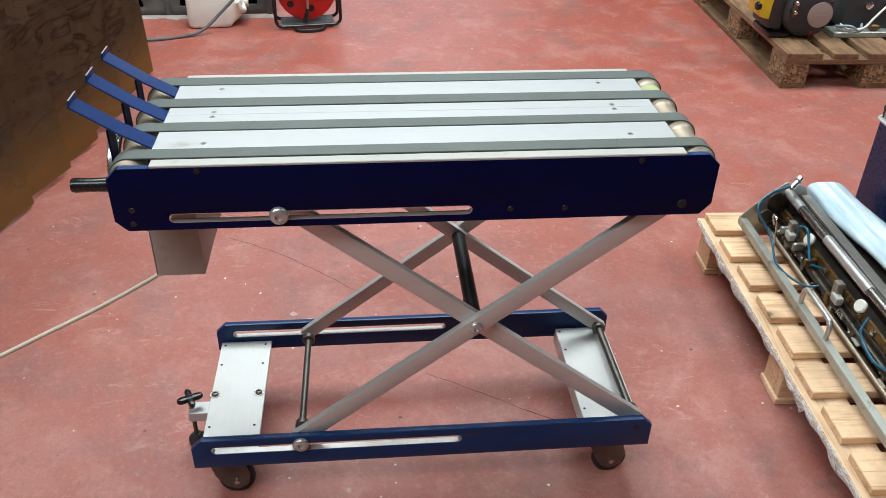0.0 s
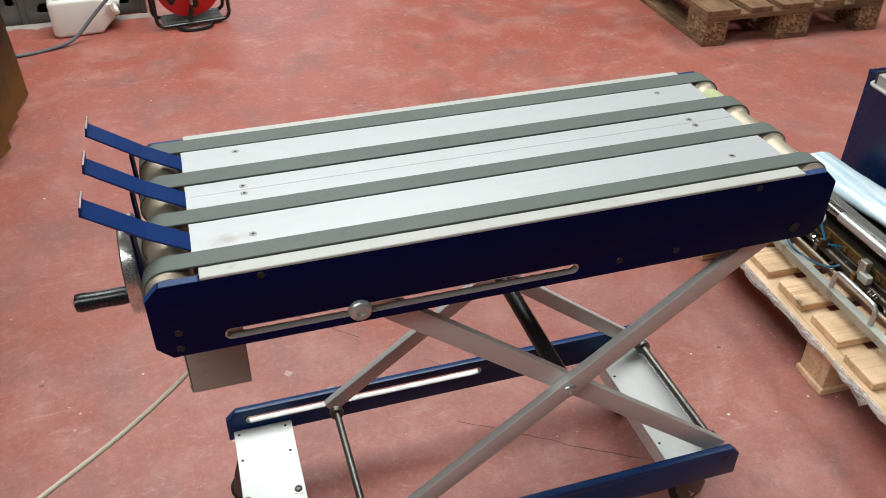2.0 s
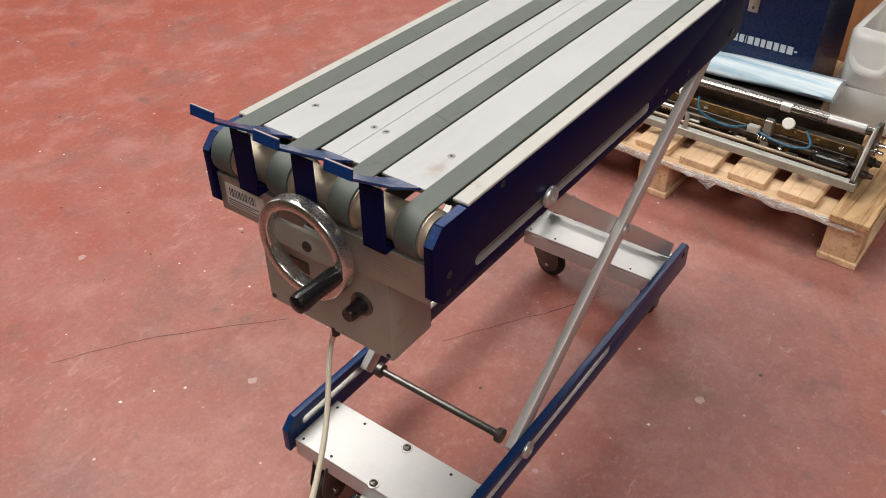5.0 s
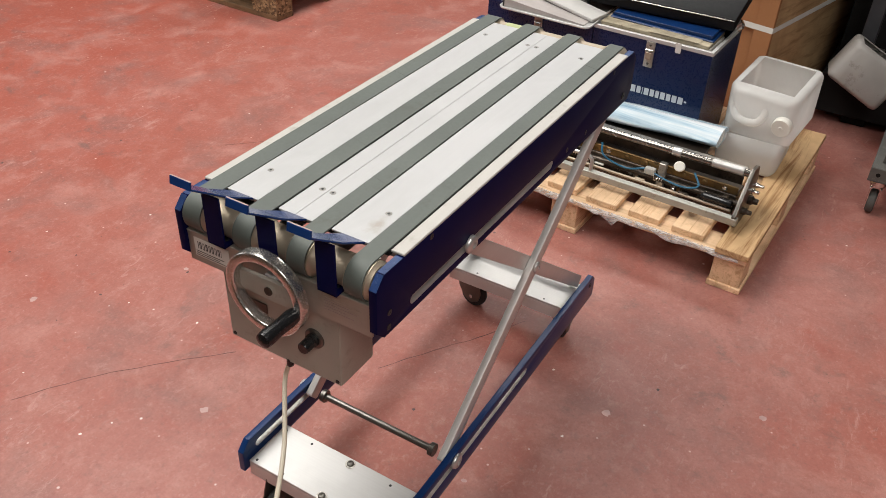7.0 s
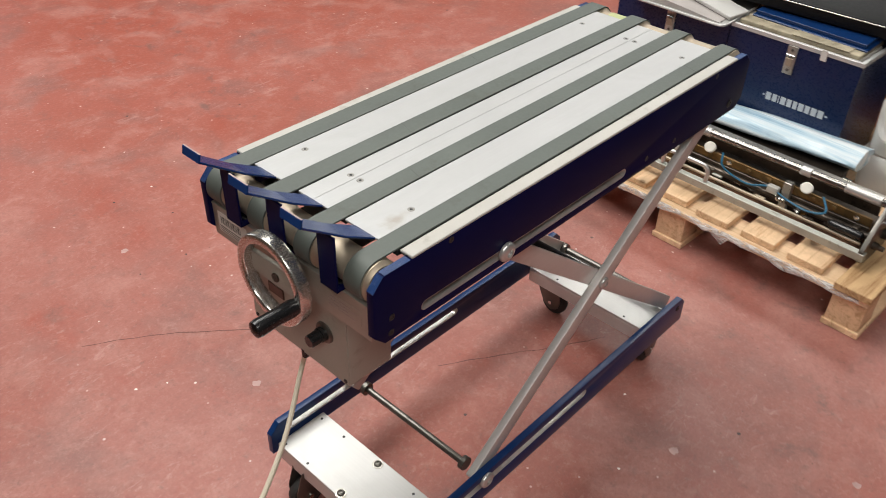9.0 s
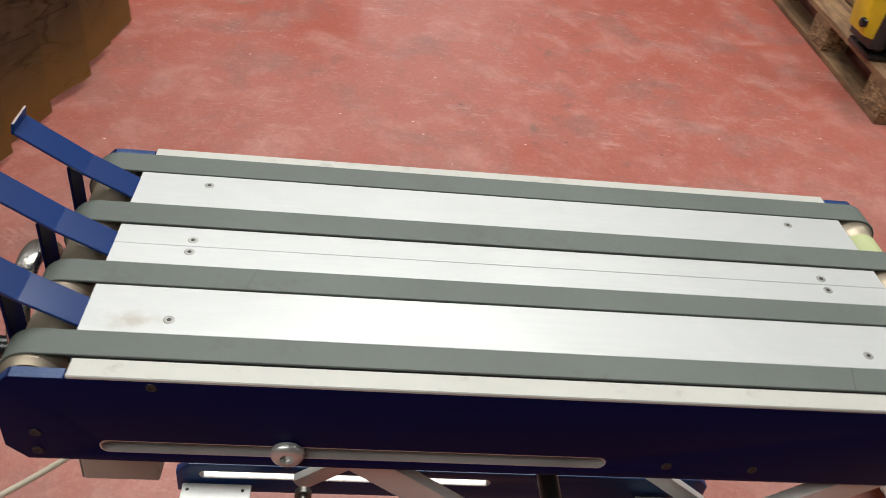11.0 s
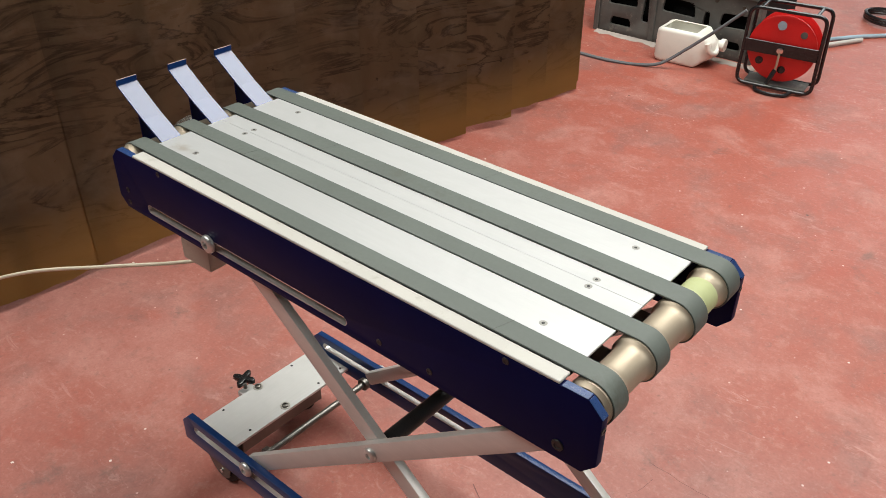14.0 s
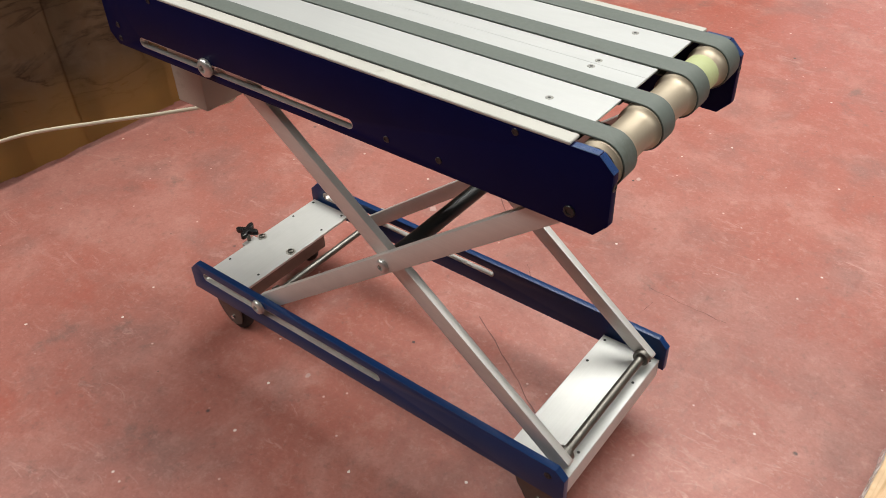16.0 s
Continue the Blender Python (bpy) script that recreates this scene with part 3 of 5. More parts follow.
tagged(part("floor", box((-7, -6, -0.2), (9, 9, 0.0)), FLOOR), "worn red painted concrete workshop floor with pale flecks", "floor", kind="structure")
for pts in ([(-0.02, 1.185), (0.14, 1.088), (0.29, 0.965), (0.45, 0.815)], [(0.62, 0.43), (0.775, 0.334), (0.90, 0.25), (1.04, 0.17)], [(1.35, 1.7), (1.62, 1.45), (1.80, 1.40)], [(0.924, 0.65), (0.944, 0.687), (0.951, 0.736)], [(0.918, 0.782), (1.036, 0.774), (1.135, 0.771)], [(0.604, 0.676), (0.630, 0.650), (0.651, 0.62)]):
    own = bmesh.new()
    line = smooth_line([(x, y, 0.0004) for x, y in pts], 8)
    vs = []
    for k, p in enumerate(line):
        w = (0.0011 + 0.0007 * noise.noise((k * 0.7, pts[0][0], 0))) * (0.5 if pts[0][1] in (0.65, 0.782, 0.676) else 1.0)
        vs.append((own.verts.new((p.x - w, p.y + 0.006 * noise.noise((k * 0.4, 2, 0)) - w, p.z)), own.verts.new((p.x + w, p.y + 0.006 * noise.noise((k * 0.4, 2, 0)) + w, p.z))))
    for a, b in zip(vs, vs[1:]):
        own.faces.new([a[0], a[1], b[1], b[0]])
    part("crack", own, CRACK, bpy.data.objects["floor"], "thin dark crack in the floor paint")
frng = random.Random(8)
for mat, what, spots in ((FLECK, "chipped white paint fleck", ((0.0, 0.935, 5), (0.437, 1.242, 3), (0.07, 0.897, 3), (0.712, 1.417, 3), (0.551, 1.771, 4), (0.482, 0.999, 4), (0.065, 1.247, 3), (-0.313, -0.282, 4), (-0.130, -0.116, 4), (0.349, -0.049, 4), (0.674, -0.122, 4), (1.541, 1.064, 5), (0.891, 0.004, 4), (-0.89, 0.431, 4))),
                        (PALE_SPOT, "pale worn spot in the floor paint", ((0.234, 0.729, 12), (0.814, -0.189, 13), (1.034, -0.559, 11), (0.289, 1.497, 14), (0.407, 0.024, 7), (0.659, 1.222, 9))),
                        (OIL_SPOT, "dried dark oil spot", ((0.416, 1.345, 4), (0.514, 1.577, 4), (0.262, 1.356, 3), (0.406, 1.772, 4), (0.98, -0.279, 5), (0.649, 1.205, 5), (0.541, 0.259, 5)))):
    for x, y, mm in spots:
        own = bmesh.new()
        ring = [own.verts.new((x + 0.001 * mm * math.cos(a) * frng.uniform(0.6, 1.2), y + 0.001 * mm * math.sin(a) * frng.uniform(0.6, 1.2), 0.0005)) for a in [2 * math.pi * k / 11 for k in range(11)]]
        own.faces.new(ring)
        part("paint_fleck", own, mat, bpy.data.objects["floor"], what)
shell("wall_north", (-7, 9, 0), (9, 9.25, 5), WALL, "grey plastered workshop wall with a tall wide window", "wall", {"axes": (0, 2), "rect": (-1.65, 2.35, 0.7, 3.7)})
shell("wall_south", (-7, -6.25, 0), (9, -6, 5), WALL, "plain grey plastered workshop wall", "wall")
shell("wall_east", (9, -6.25, 0), (9.25, 9.25, 5), WALL, "grey plastered workshop wall with a wide window", "wall", {"axes": (1, 2), "rect": (-1.6, 4.4, 1.3, 3.9)})
shell("wall_west", (-7.25, -6.25, 0), (-7, 9.25, 5), WALL, "plain grey plastered workshop wall", "wall")
bm = bmesh.new()
for ya, yb, x0, x1 in ((-3.2, -1.6, -5.8, 0.2), (1.2, 4.2, -1.5, 2.5)):
    box((-7.25, ya, 5), (x0, yb, 5.2), 0, 1, bm)
    box((x1, ya, 5), (4.7, yb, 5.2), 0, 1, bm)
for ya, yb in ((-6.25, -3.2), (-1.6, 1.2), (4.2, 9.25)):
    box((-7.25, ya, 5), (4.7, yb, 5.2), 0, 1, bm)
box((6.5, -6.25, 5), (9.25, 9.25, 5.2), 0, 1, bm)
box((4.7, -6.25, 5), (6.5, -0.4, 5.2), 0, 1, bm)
box((4.7, 3.6, 5), (6.5, 9.25, 5.2), 0, 1, bm)
tagged(part("ceiling", bm, WALL), "grey workshop ceiling with three long rooflights, one added for fill", "ceiling", kind="structure")

# ---- the conveyor table ----
W = 0.430           # over the outer faces of the side panels
DECK = 0.896        # top of the deck plates
T = 0.015           # side panel thickness
table = thing("conveyor_table", pose(0, 0, 0), "navy blue scissor lift belt conveyor table with grey belts on casters", "conveyor table")

P_OUT = [(0.036, 0.762), (1.122, 0.762), (1.143, 0.785), (1.143, 0.868), (1.120, 0.890), (0.036, 0.890), (0.015, 0.868), (0.015, 0.783)]
B_OUT = [(0.066, 0.128), (1.118, 0.128), (1.118, 0.190), (1.098, 0.210), (0.090, 0.210), (0.066, 0.186)]
PIV, LOW_SLIDE, TOP_SLIDE, TOP_FIX, LOW_FIX = (0.696, 0.487), (0.309, 0.189), (0.313, 0.788), (1.083, 0.787), (1.083, 0.185)
for side, y0, s in (("near", 0.0, -1), ("far", W - T, 1)):
    face = 0.0 if s < 0 else W
    inner = T if s < 0 else W - T
    panel = part("side_panel", upright_plate(P_OUT, [slot_outline(0.113, 0.675, 0.777, 0.796)], y0, T, 0.0012), SHADED_BLUE, table, "navy blue painted side panel with a long slot")
    for x, z, r in ((1.083, 0.787, 0.0095), (0.990, 0.882, 0.0058), (0.176, 0.883, 0.0058), (0.853, 0.785, 0.006), (0.748, 0.786, 0.006), (0.050, 0.806, 0.006), (0.048, 0.777, 0.006)):
        socket_screw((x, face - s * 0.001, z), (0, s, 0), r, BLACK_TUBE, panel, "dark socket screw")
    rim = 0.0258 if s < 0 else 0.021
    part("edge_strip", box((0.093, min(face, face - s * rim), 0.8903), (1.076, max(face, face - s * rim), 0.8955), 0.0012), STRIP, table, "ivory plastic edge strip")
    part("slot_lining", upright_plate(slot_outline(0.1128, 0.6752, 0.7768, 0.7962), [slot_outline(0.1140, 0.6740, 0.7780, 0.7950)], y0 + 0.0006, T - 0.0012), BARE, panel, "bare milled slot wall")
    # end screw that tensions the roller
    for x, nx in ((1.143, 1),):
        socket_screw((x - 0.001, (face + inner) / 2, 0.845), (nx, 0, 0), 0.006, BLACK_TUBE, panel, "dark socket screw")
    base = part("base_panel", upright_plate(B_OUT, [slot_outline(0.109, 0.673, 0.1685, 0.1895)], min(face, face - s * 0.016), 0.016, 0.0012), BLUE, table, "navy blue painted base rail with a long slot")
    socket_screw((1.083, face - s * 0.001, 0.185), (0, s, 0), 0.008, BLACK_TUBE, base, "dark socket screw")
    part("slot_lining", upright_plate(slot_outline(0.1088, 0.6732, 0.1683, 0.1897), [slot_outline(0.1100, 0.6720, 0.1695, 0.1885)], min(face, face - s * 0.016) + 0.0006, 0.0148), BARE, base, "bare milled slot wall")
    # scissor bars: the outer one rises to the end, the inner one falls
    for (xa, za), (xb, zb), off in ((LOW_SLIDE, TOP_FIX, 0.0185), (TOP_SLIDE, LOW_FIX, 0.0365)):
        d = Vector((xb - xa, 0, zb - za))
        ang = math.atan2(zb - za, xb - xa)
        hw, e = (0.0190, 0.016) if s < 0 else (0.0165, 0.016)
        loc = rounded([(-e, -hw), (d.length + e, -hw), (d.length + e, hw), (-e, hw)], 0.006, 3)
        out = [(xa + p.x * math.cos(ang) - p.y * math.sin(ang), za + p.x * math.sin(ang) + p.y * math.cos(ang)) for p in loc]
        y1 = face - s * off
        part("scissor_arm", upright_plate(out, [], min(y1, y1 - s * 0.0172), 0.0172, 0.001), ARM, table, "satin aluminium scissor bar")
    socket_screw((PIV[0], face - s * 0.0180, PIV[1]), (0, s, 0), 0.0145, BARE, table, "domed steel pivot bolt", "pivot_bolt", True)
    for (x, z) in (TOP_SLIDE, LOW_SLIDE):
        cap = socket_screw((x, face + s * 0.001, z), (0, s, 0), 0.0185, BARE, table, "domed steel slide knob", "slide_knob", True)
        part("shank", cyl((x, face + s * 0.001, z), (x, face - s * 0.035, z), 0.0085, 16), STEEL, cap)

for y0 in (0.0, W - T):
    panel = [ob for ob in table.children if ob.name.split(".")[0] == "side_panel"][0 if y0 == 0 else 1]
    # thin strips over the upper edges, their light put into a brighter blue
    for xa, za, xb, zb in ((0.0380, 0.8902, 0.0900, 0.8902), (1.0790, 0.8902, 1.1190, 0.8902), (1.1203, 0.8900, 1.1430, 0.8682), (0.0150, 0.8682, 0.0357, 0.8900)):
        length = math.hypot(xb - xa, zb - za)
        cap = box((0, y0 + 0.0006, 0.0002), (length, y0 + T - 0.0006, 0.0008), 0.0002)
        cap.transform(pose(xa, 0, za, 0, -math.degrees(math.atan2(zb - za, xb - xa)), 0))
        part("panel_edge", cap, LIT_SCUFFED, panel, "scuffed panel edge in a lit, brighter blue")

# cross shafts with their collars, and the centre tube
for (x, z), r in ((LOW_SLIDE, 0.008), (LOW_FIX, 0.0095), (TOP_SLIDE, 0.008), (TOP_FIX, 0.0095)):
    shaft = part("cross_shaft", cyl((x, 0.0538, z), (x, W - 0.0538, z), r, 16), ROD, table, "dull steel cross shaft")
    for ya, yb in ((0.0540, 0.0670), (W - 0.0670, W - 0.0540)):
        part("collar", cyl((x, ya, z), (x, yb, z), r + 0.008, 20, bev=0.001), ROD, shaft, "dark steel collar")
part("centre_tube", cyl((PIV[0], 0.0538, PIV[1]), (PIV[0], W - 0.0538, PIV[1]), 0.0165, 28), BLACK_TUBE, table, "black centre tube")

# deck plates, the middle one in two halves
for ya, yb in ((0.0650, 0.1398), (0.1802, 0.2162), (0.2166, 0.2525), (0.2980, 0.3690)):
    part("deck_plate", box((0.0865, ya, 0.8925), (1.0765, yb, DECK), 0.0005), ALU, table, "bright anodised aluminium deck plate")
deck_screws = [(x, y) for x in (0.177, 0.990) for y in (0.087, 0.2055, 0.2285, 0.347)]
for x, y in deck_screws:
    head = lathe([(0.0062, 0), (0.0062, 0.0004), (0.0057, 0.0007), (0.0030, 0.0007), (0.0024, 0.0003), (0, 0.0003)], (x, y, DECK - 0.0001), (x, y, 9), 18)
    screw = part("screw", head, DECK_SCREW, table, "countersunk deck screw")
    # black disc in the socket: the recess's shade put in as colour
    part("recess", cyl((x, y, DECK + 0.0002), (x, y, DECK + 0.0005), 0.0027, 6), BLACK_TUBE, screw, "black hexagon disc painted as the socket's shade")
for x in (0.13, 0.42, 0.72, 1.0):
    part("cross_bar", box((x - 0.014, T, 0.862), (x + 0.014, W - T, 0.8922), 0.001), ARM, table, "aluminium cross bar")

# rollers and belts
R_PULLEY, BELT_T, ROLL_Z = 0.0345, 0.0026, 0.8605
BELTS = (0.0455, 0.1600, 0.2755, 0.3895)
HALVES = (0.0180, 0.0187, 0.0205, 0.0205)
ROLLS = (0.0500, 1.1080)
for x in ROLLS:
    prof, y_prev = [(0.012, 0.0)], 0.016
    for yc in BELTS:
        for dy, r in ((-0.034, 0.0285), (-0.028, 0.0292), (-0.0235, 0.0318), (-0.021, R_PULLEY), (0.021, R_PULLEY), (0.0235, 0.0318), (0.028, 0.0292), (0.034, 0.0285)):
            prof.append((r, max(0.002, min(W - 0.034, yc + dy - 0.016))))
    prof = [p for k, p in enumerate(prof) if k == 0 or p[1] > prof[k - 1][1] - 1e-9] + [(0.012, W - 0.032)]
    roller = part("roller", lathe(prof, (x, 0.016, ROLL_Z), (x, 1, ROLL_Z), 40), STEEL_Y, table, "turned steel crowned drive roller")
    if x > 1:
        part("tape", lathe([(0.0306, 0), (0.0312, 0.0005), (0.0300, 0.005), (0.0294, 0.009), (0.0294, 0.045), (0.0288, 0.046)], (x, 0.3015, ROLL_Z), (x, 1, ROLL_Z), 32), TAPE, roller, "band of yellow-green tape")


def belt_mesh(yc, half):
    """A flat belt that runs round both rollers."""
    bm, ra = bmesh.new(), R_PULLEY + 0.0003
    rb = ra + BELT_T
    path = []
    for k in range(17):
        a = math.pi / 2 - math.pi * k / 16
        path.append((ROLLS[1], a))
    for k in range(17):
        a = -math.pi / 2 - math.pi * k / 16
        path.append((ROLLS[0], a))
    rings = []
    for x, a in path:
        c, s = math.cos(a), math.sin(a)
        rings.append([bm.verts.new((x + r * c, y, ROLL_Z + r * s)) for r, y in ((ra, yc - half), (rb - 0.0006, yc - half), (rb, yc - half + 0.0006), (rb, yc + half - 0.0006), (rb - 0.0006, yc + half), (ra, yc + half))])
    for k in range(len(rings)):
        a, b = rings[k], rings[(k + 1) % len(rings)]
        for j in range(6):
            i = (j + 1) % 6
            bm.faces.new([a[j], a[i], b[i], b[j]])
    return bm


for yc, half, seam in zip(BELTS, HALVES, (0.945, 0.25, 0.348, 0.66)):
    belt = part("belt", belt_mesh(yc, half), BELT, table, "flat grey-green rubber conveyor belt")
    zt = ROLL_Z + R_PULLEY + BELT_T + 0.0003
    sk = plate([(seam, yc - half), (seam + 0.0015, yc - half), (seam + 0.0125, yc + half), (seam + 0.011, yc + half)], [], Matrix.Translation((0, 0, zt + 0.0001)), 0.0002)
    part("seam", sk, BELT_MARK, belt, "dark slanted belt joint")

# added dark fillers: the shade in the gaps beside the belts, as colour
for yc, half in zip(BELTS, HALVES):
    part("gap_filler", box((0.088, yc - half - 0.0013, 0.8855), (1.074, yc + half + 0.0013, 0.8945)), BLACK_TUBE, table, "added dark filler that keeps the belt gaps dark")

# end plate, guide fingers, handwheel and control box at the crank end
end = part("end_plate", box((0.0215, T, 0.764), (0.0275, W - T, 0.826), 0.0008), END_METAL, table, "aluminium end plate")
part("end_shelf", box((0.0205, T, 0.826), (0.066, W - T, 0.830), 0.0008), END_METAL, table, "aluminium end shelf")
tag = part("label_sticker", box((0.0208, 0.318, 0.778), (0.0214, 0.400, 0.818)), PAPER, table, "white paper sticker with a bar code and printed lines")
for k in range(16):
    w = (0.0008, 0.0016, 0.0011, 0.0022)[(k * 7) % 4]
    part("bar", box((0.0205, 0.336 + k * 0.0036, 0.796), (0.0208, 0.336 + k * 0.0036 + w, 0.811)), INK, tag)
for k, w in enumerate((0.07, 0.055, 0.066)):
    part("bar", box((0.0205, 0.397 - w, 0.7805 + k * 0.0042), (0.0208, 0.397, 0.782 + k * 0.0042)), INK, tag)
note = part("printed_note", box((0.0208, 0.036, 0.782), (0.0214, 0.115, 0.810)), END_METAL, table, "faint printed note on the end plate")
for k, w in enumerate((0.06, 0.045, 0.066, 0.05)):
    part("bar", box((0.0205, 0.110 - w, 0.786 + k * 0.006), (0.0208, 0.110, 0.7868 + k * 0.006)), NOTE_INK, note)

for yc in (0.094, 0.214, 0.332):
    ya, yb = yc - 0.0215, yc + 0.0215
    pieces = []
    for runs in ((((0.0860, 0.8945), (0.0300, 0.9260)), ((0.0300, 0.9260), (-0.0455, 0.9785))), (((-0.0452, 0.9770), (-0.0428, 0.9905)),)):
        own = bmesh.new()
        for (xa, za), (xb, zb) in runs:
            d = Vector((xb - xa, 0, zb - za))
            seg = box((-0.0018, -0.0225, -0.0008), (0.0018, 0.0225, d.length + 0.0008), 0.0006)
            d.normalize()
            side_way = Vector((0, 1, 0))
            rot = Matrix((side_way.cross(d), side_way, d)).transposed().to_4x4()
            seg.transform(Matrix.Translation((xa, yc, za)) @ rot)
            merge(own, seg)
        pieces.append(own)
    finger = part("guide_finger", pieces[0], GLOSS_BLUE, table, "upswept navy blue steel guide finger")
    part("lip", pieces[1], LIP_BLUE, finger, "turned-up blue lip")
    # gloss along the lip's top edge, put in as a pale strip
    part("lip_glint", box((-0.0438, yc - 0.0222, 0.9912), (-0.0412, yc + 0.0222, 0.9917)), DISC, finger, "pale strip painted as the lip's glint")
    leg = box((0.0095, ya + 0.002, 0.830), (0.0135, yb - 0.002, 0.9315), 0.0008)
    box((0.0095, ya + 0.002, 0.830), (0.042, yb - 0.002, 0.8335), 0.0008, 1, leg)
    part("leg", leg, SHADED_BLUE, finger, "blue steel leg in the shaded blue")
    socket_screw((0.030, yc - 0.004, 0.8335), (0, 0, 1), 0.006, BLACK_TUBE, finger, "dark socket screw")

WC = Vector((-0.010, 0.2060, 0.7965))
rim = []
for k in range(20):
    a = 2 * math.pi * (k + 0.5) / 20
    rim.append((0.0730 + 0.0090 * math.copysign(abs(math.cos(a)) ** 0.38, math.cos(a)), 0.0120 * math.copysign(abs(math.sin(a)) ** 0.38, math.sin(a))))
own = bmesh.new()
rows = [[own.verts.new((WC.x + h, WC.y + r * math.cos(t), WC.z + r * math.sin(t))) for r, h in rim] for t in [2 * math.pi * k / 56 for k in range(56)]]
for k in range(56):
    for j in range(20):
        own.faces.new([rows[k][j], rows[k][(j + 1) % 20], rows[(k + 1) % 56][(j + 1) % 20], rows[(k + 1) % 56][j]])
wheel = part("handwheel", own, WHEEL, table, "polished metal handwheel rim", 50)
part("hub", lathe([(0.012, 0), (0.0185, 0.004), (0.0185, 0.026), (0.013, 0.03)], (-0.006, WC.y, WC.z), (1, WC.y, WC.z), 24), GREY_BOX, wheel, "grey cast handwheel hub")
socket_screw((-0.006, WC.y, WC.z), (-1, 0, 0), 0.0085, OILY, wheel, "dark hub screw")
web = plate(rounded([(-0.0685, -0.020), (0.0, -0.022), (0.0685, -0.020), (0.0685, 0.020), (0.0, 0.022), (-0.0685, 0.020)], 0.008, 3), [], Matrix.Translation((-0.0045, WC.y, WC.z)) @ Matrix(((0, 0, 1, 0), (1, 0, 0, 0), (0, 1, 0, 0), (0, 0, 0, 1))), 0.009, 0.002)
part("web", web, GREY_BOX, wheel, "flat grey cast web across the wheel")
HY, HZ = 0.1400, 0.786
part("crank_handle", lathe([(0.004, 0), (0.0125, 0.001), (0.0145, 0.012), (0.0135, 0.045), (0.0150, 0.074), (0.0135, 0.081), (0.006, 0.084)], (-0.017, HY, HZ), (-1, HY, HZ), 24), BLACK, wheel, "glossy black crank handle")
part("axle", cyl((0.006, WC.y, WC.z), (0.045, WC.y, WC.z), 0.009, 16), STEEL, wheel)
part("bearing_block", box((0.0085, WC.y - 0.02, WC.z - 0.03), (0.0213, WC.y + 0.02, WC.z + 0.02), 0.002), ALU_Y, table, "aluminium bearing block")

cbox = part("control_box", box((0.043, 0.098, 0.592), (0.139, 0.360, 0.7635), 0.003, 2), GREY_BOX, table, "warm grey enamelled control box")
part("front_cover", box((0.0405, 0.099, 0.593), (0.0429, 0.359, 0.7635), 0.0008), GREY_BOX, cbox)
for y, z in ((0.107, 0.601), (0.351, 0.601), (0.107, 0.752), (0.351, 0.752)):
    socket_screw((0.0405, y, z), (-1, 0, 0), 0.0042, BLACK_TUBE, cbox, "dark socket screw")
part("dial_base", lathe([(0.021, 0), (0.0205, 0.003), (0.018, 0.005)], (0.0405, 0.153, 0.6835), (-1, 0.153, 0.6835), 28), ROD, cbox, "dark ring under the dial")
dial = [(0.0135, 0.005), (0.0135, 0.012), (0.0120, 0.013), (0.0115, 0.033), (0.0100, 0.035)]
part("speed_dial", lathe(dial, (0.0405, 0.153, 0.6835), (-1, 0.153, 0.6835), 18), BLACK, cbox, "ribbed black speed dial", 20)
part("switch", box((0.0375, 0.258, 0.690), (0.0404, 0.300, 0.712), 0.001), OILY, cbox, "recessed dark switch")
part("cord_gland", cyl((0.046, 0.222, 0.597), (0.046, 0.222, 0.579), 0.007, 14), BLACK, cbox)
cord = smooth_line([(0.046, 0.222, 0.590), (0.040, 0.236, 0.530), (-0.083, 0.140, 0.500), (-0.245, 0.050, 0.463), (-0.500, -0.070, 0.388), (-0.752, -0.230, 0.265), (-1.00, -0.410, 0.130), (-1.25, -0.59, 0.030), (-1.55, -0.80, 0.006), (-2.0, -1.0, 0.006)], 8)
part("power_cord", tube(cord, 0.0047, 10), CORD, table, "cream power cord trailing over the floor")

# base plates, casters and the floor lock
for x0, x1, side in ((0.078, 0.208, "crank"), (0.974, 1.108, "free")):
    bp = part("base_plate", box((x0, 0.0205, 0.150), (x1, W - 0.0205, 0.158), 0.001), ALU_Y, table, "brushed aluminium base plate")
    part("flange", box((x0, 0.0205, 0.112), (x0 + 0.006, W - 0.0205, 0.1498), 0.001), ALU_Y, bp)
    if side == "free":
        part("flange", box((x1 - 0.006, 0.0205, 0.112), (x1, W - 0.0205, 0.1498), 0.001), ALU_Y, bp)
    # added dark box that stands in for the deep shade below the plate
    part("shade_box", box((x0 + 0.034, 0.075, 0.092), (x1 - 0.022, W - 0.098, 0.1496), 0.002), ROD, bp, "added dark box for the shade under the plate")
    for x in (x0 + 0.0105, x1 - 0.0155):
        for y in (0.035, 0.098, 0.319, 0.395):
            socket_screw((x, y, 0.1575), (0, 0, 1), 0.0033, BLACK_TUBE, bp)
    if side == "crank":
        for x in (0.087, 0.193):
            washer = part("washer", cyl((x, 0.208, 0.158), (x, 0.208, 0.1596), 0.0125, 20), CASTER_STEEL, bp, "steel washer")
            socket_screw((x, 0.208, 0.1596), (0, 0, 1), 0.0085, ROD, washer, "dark socket bolt", "bolt", True)


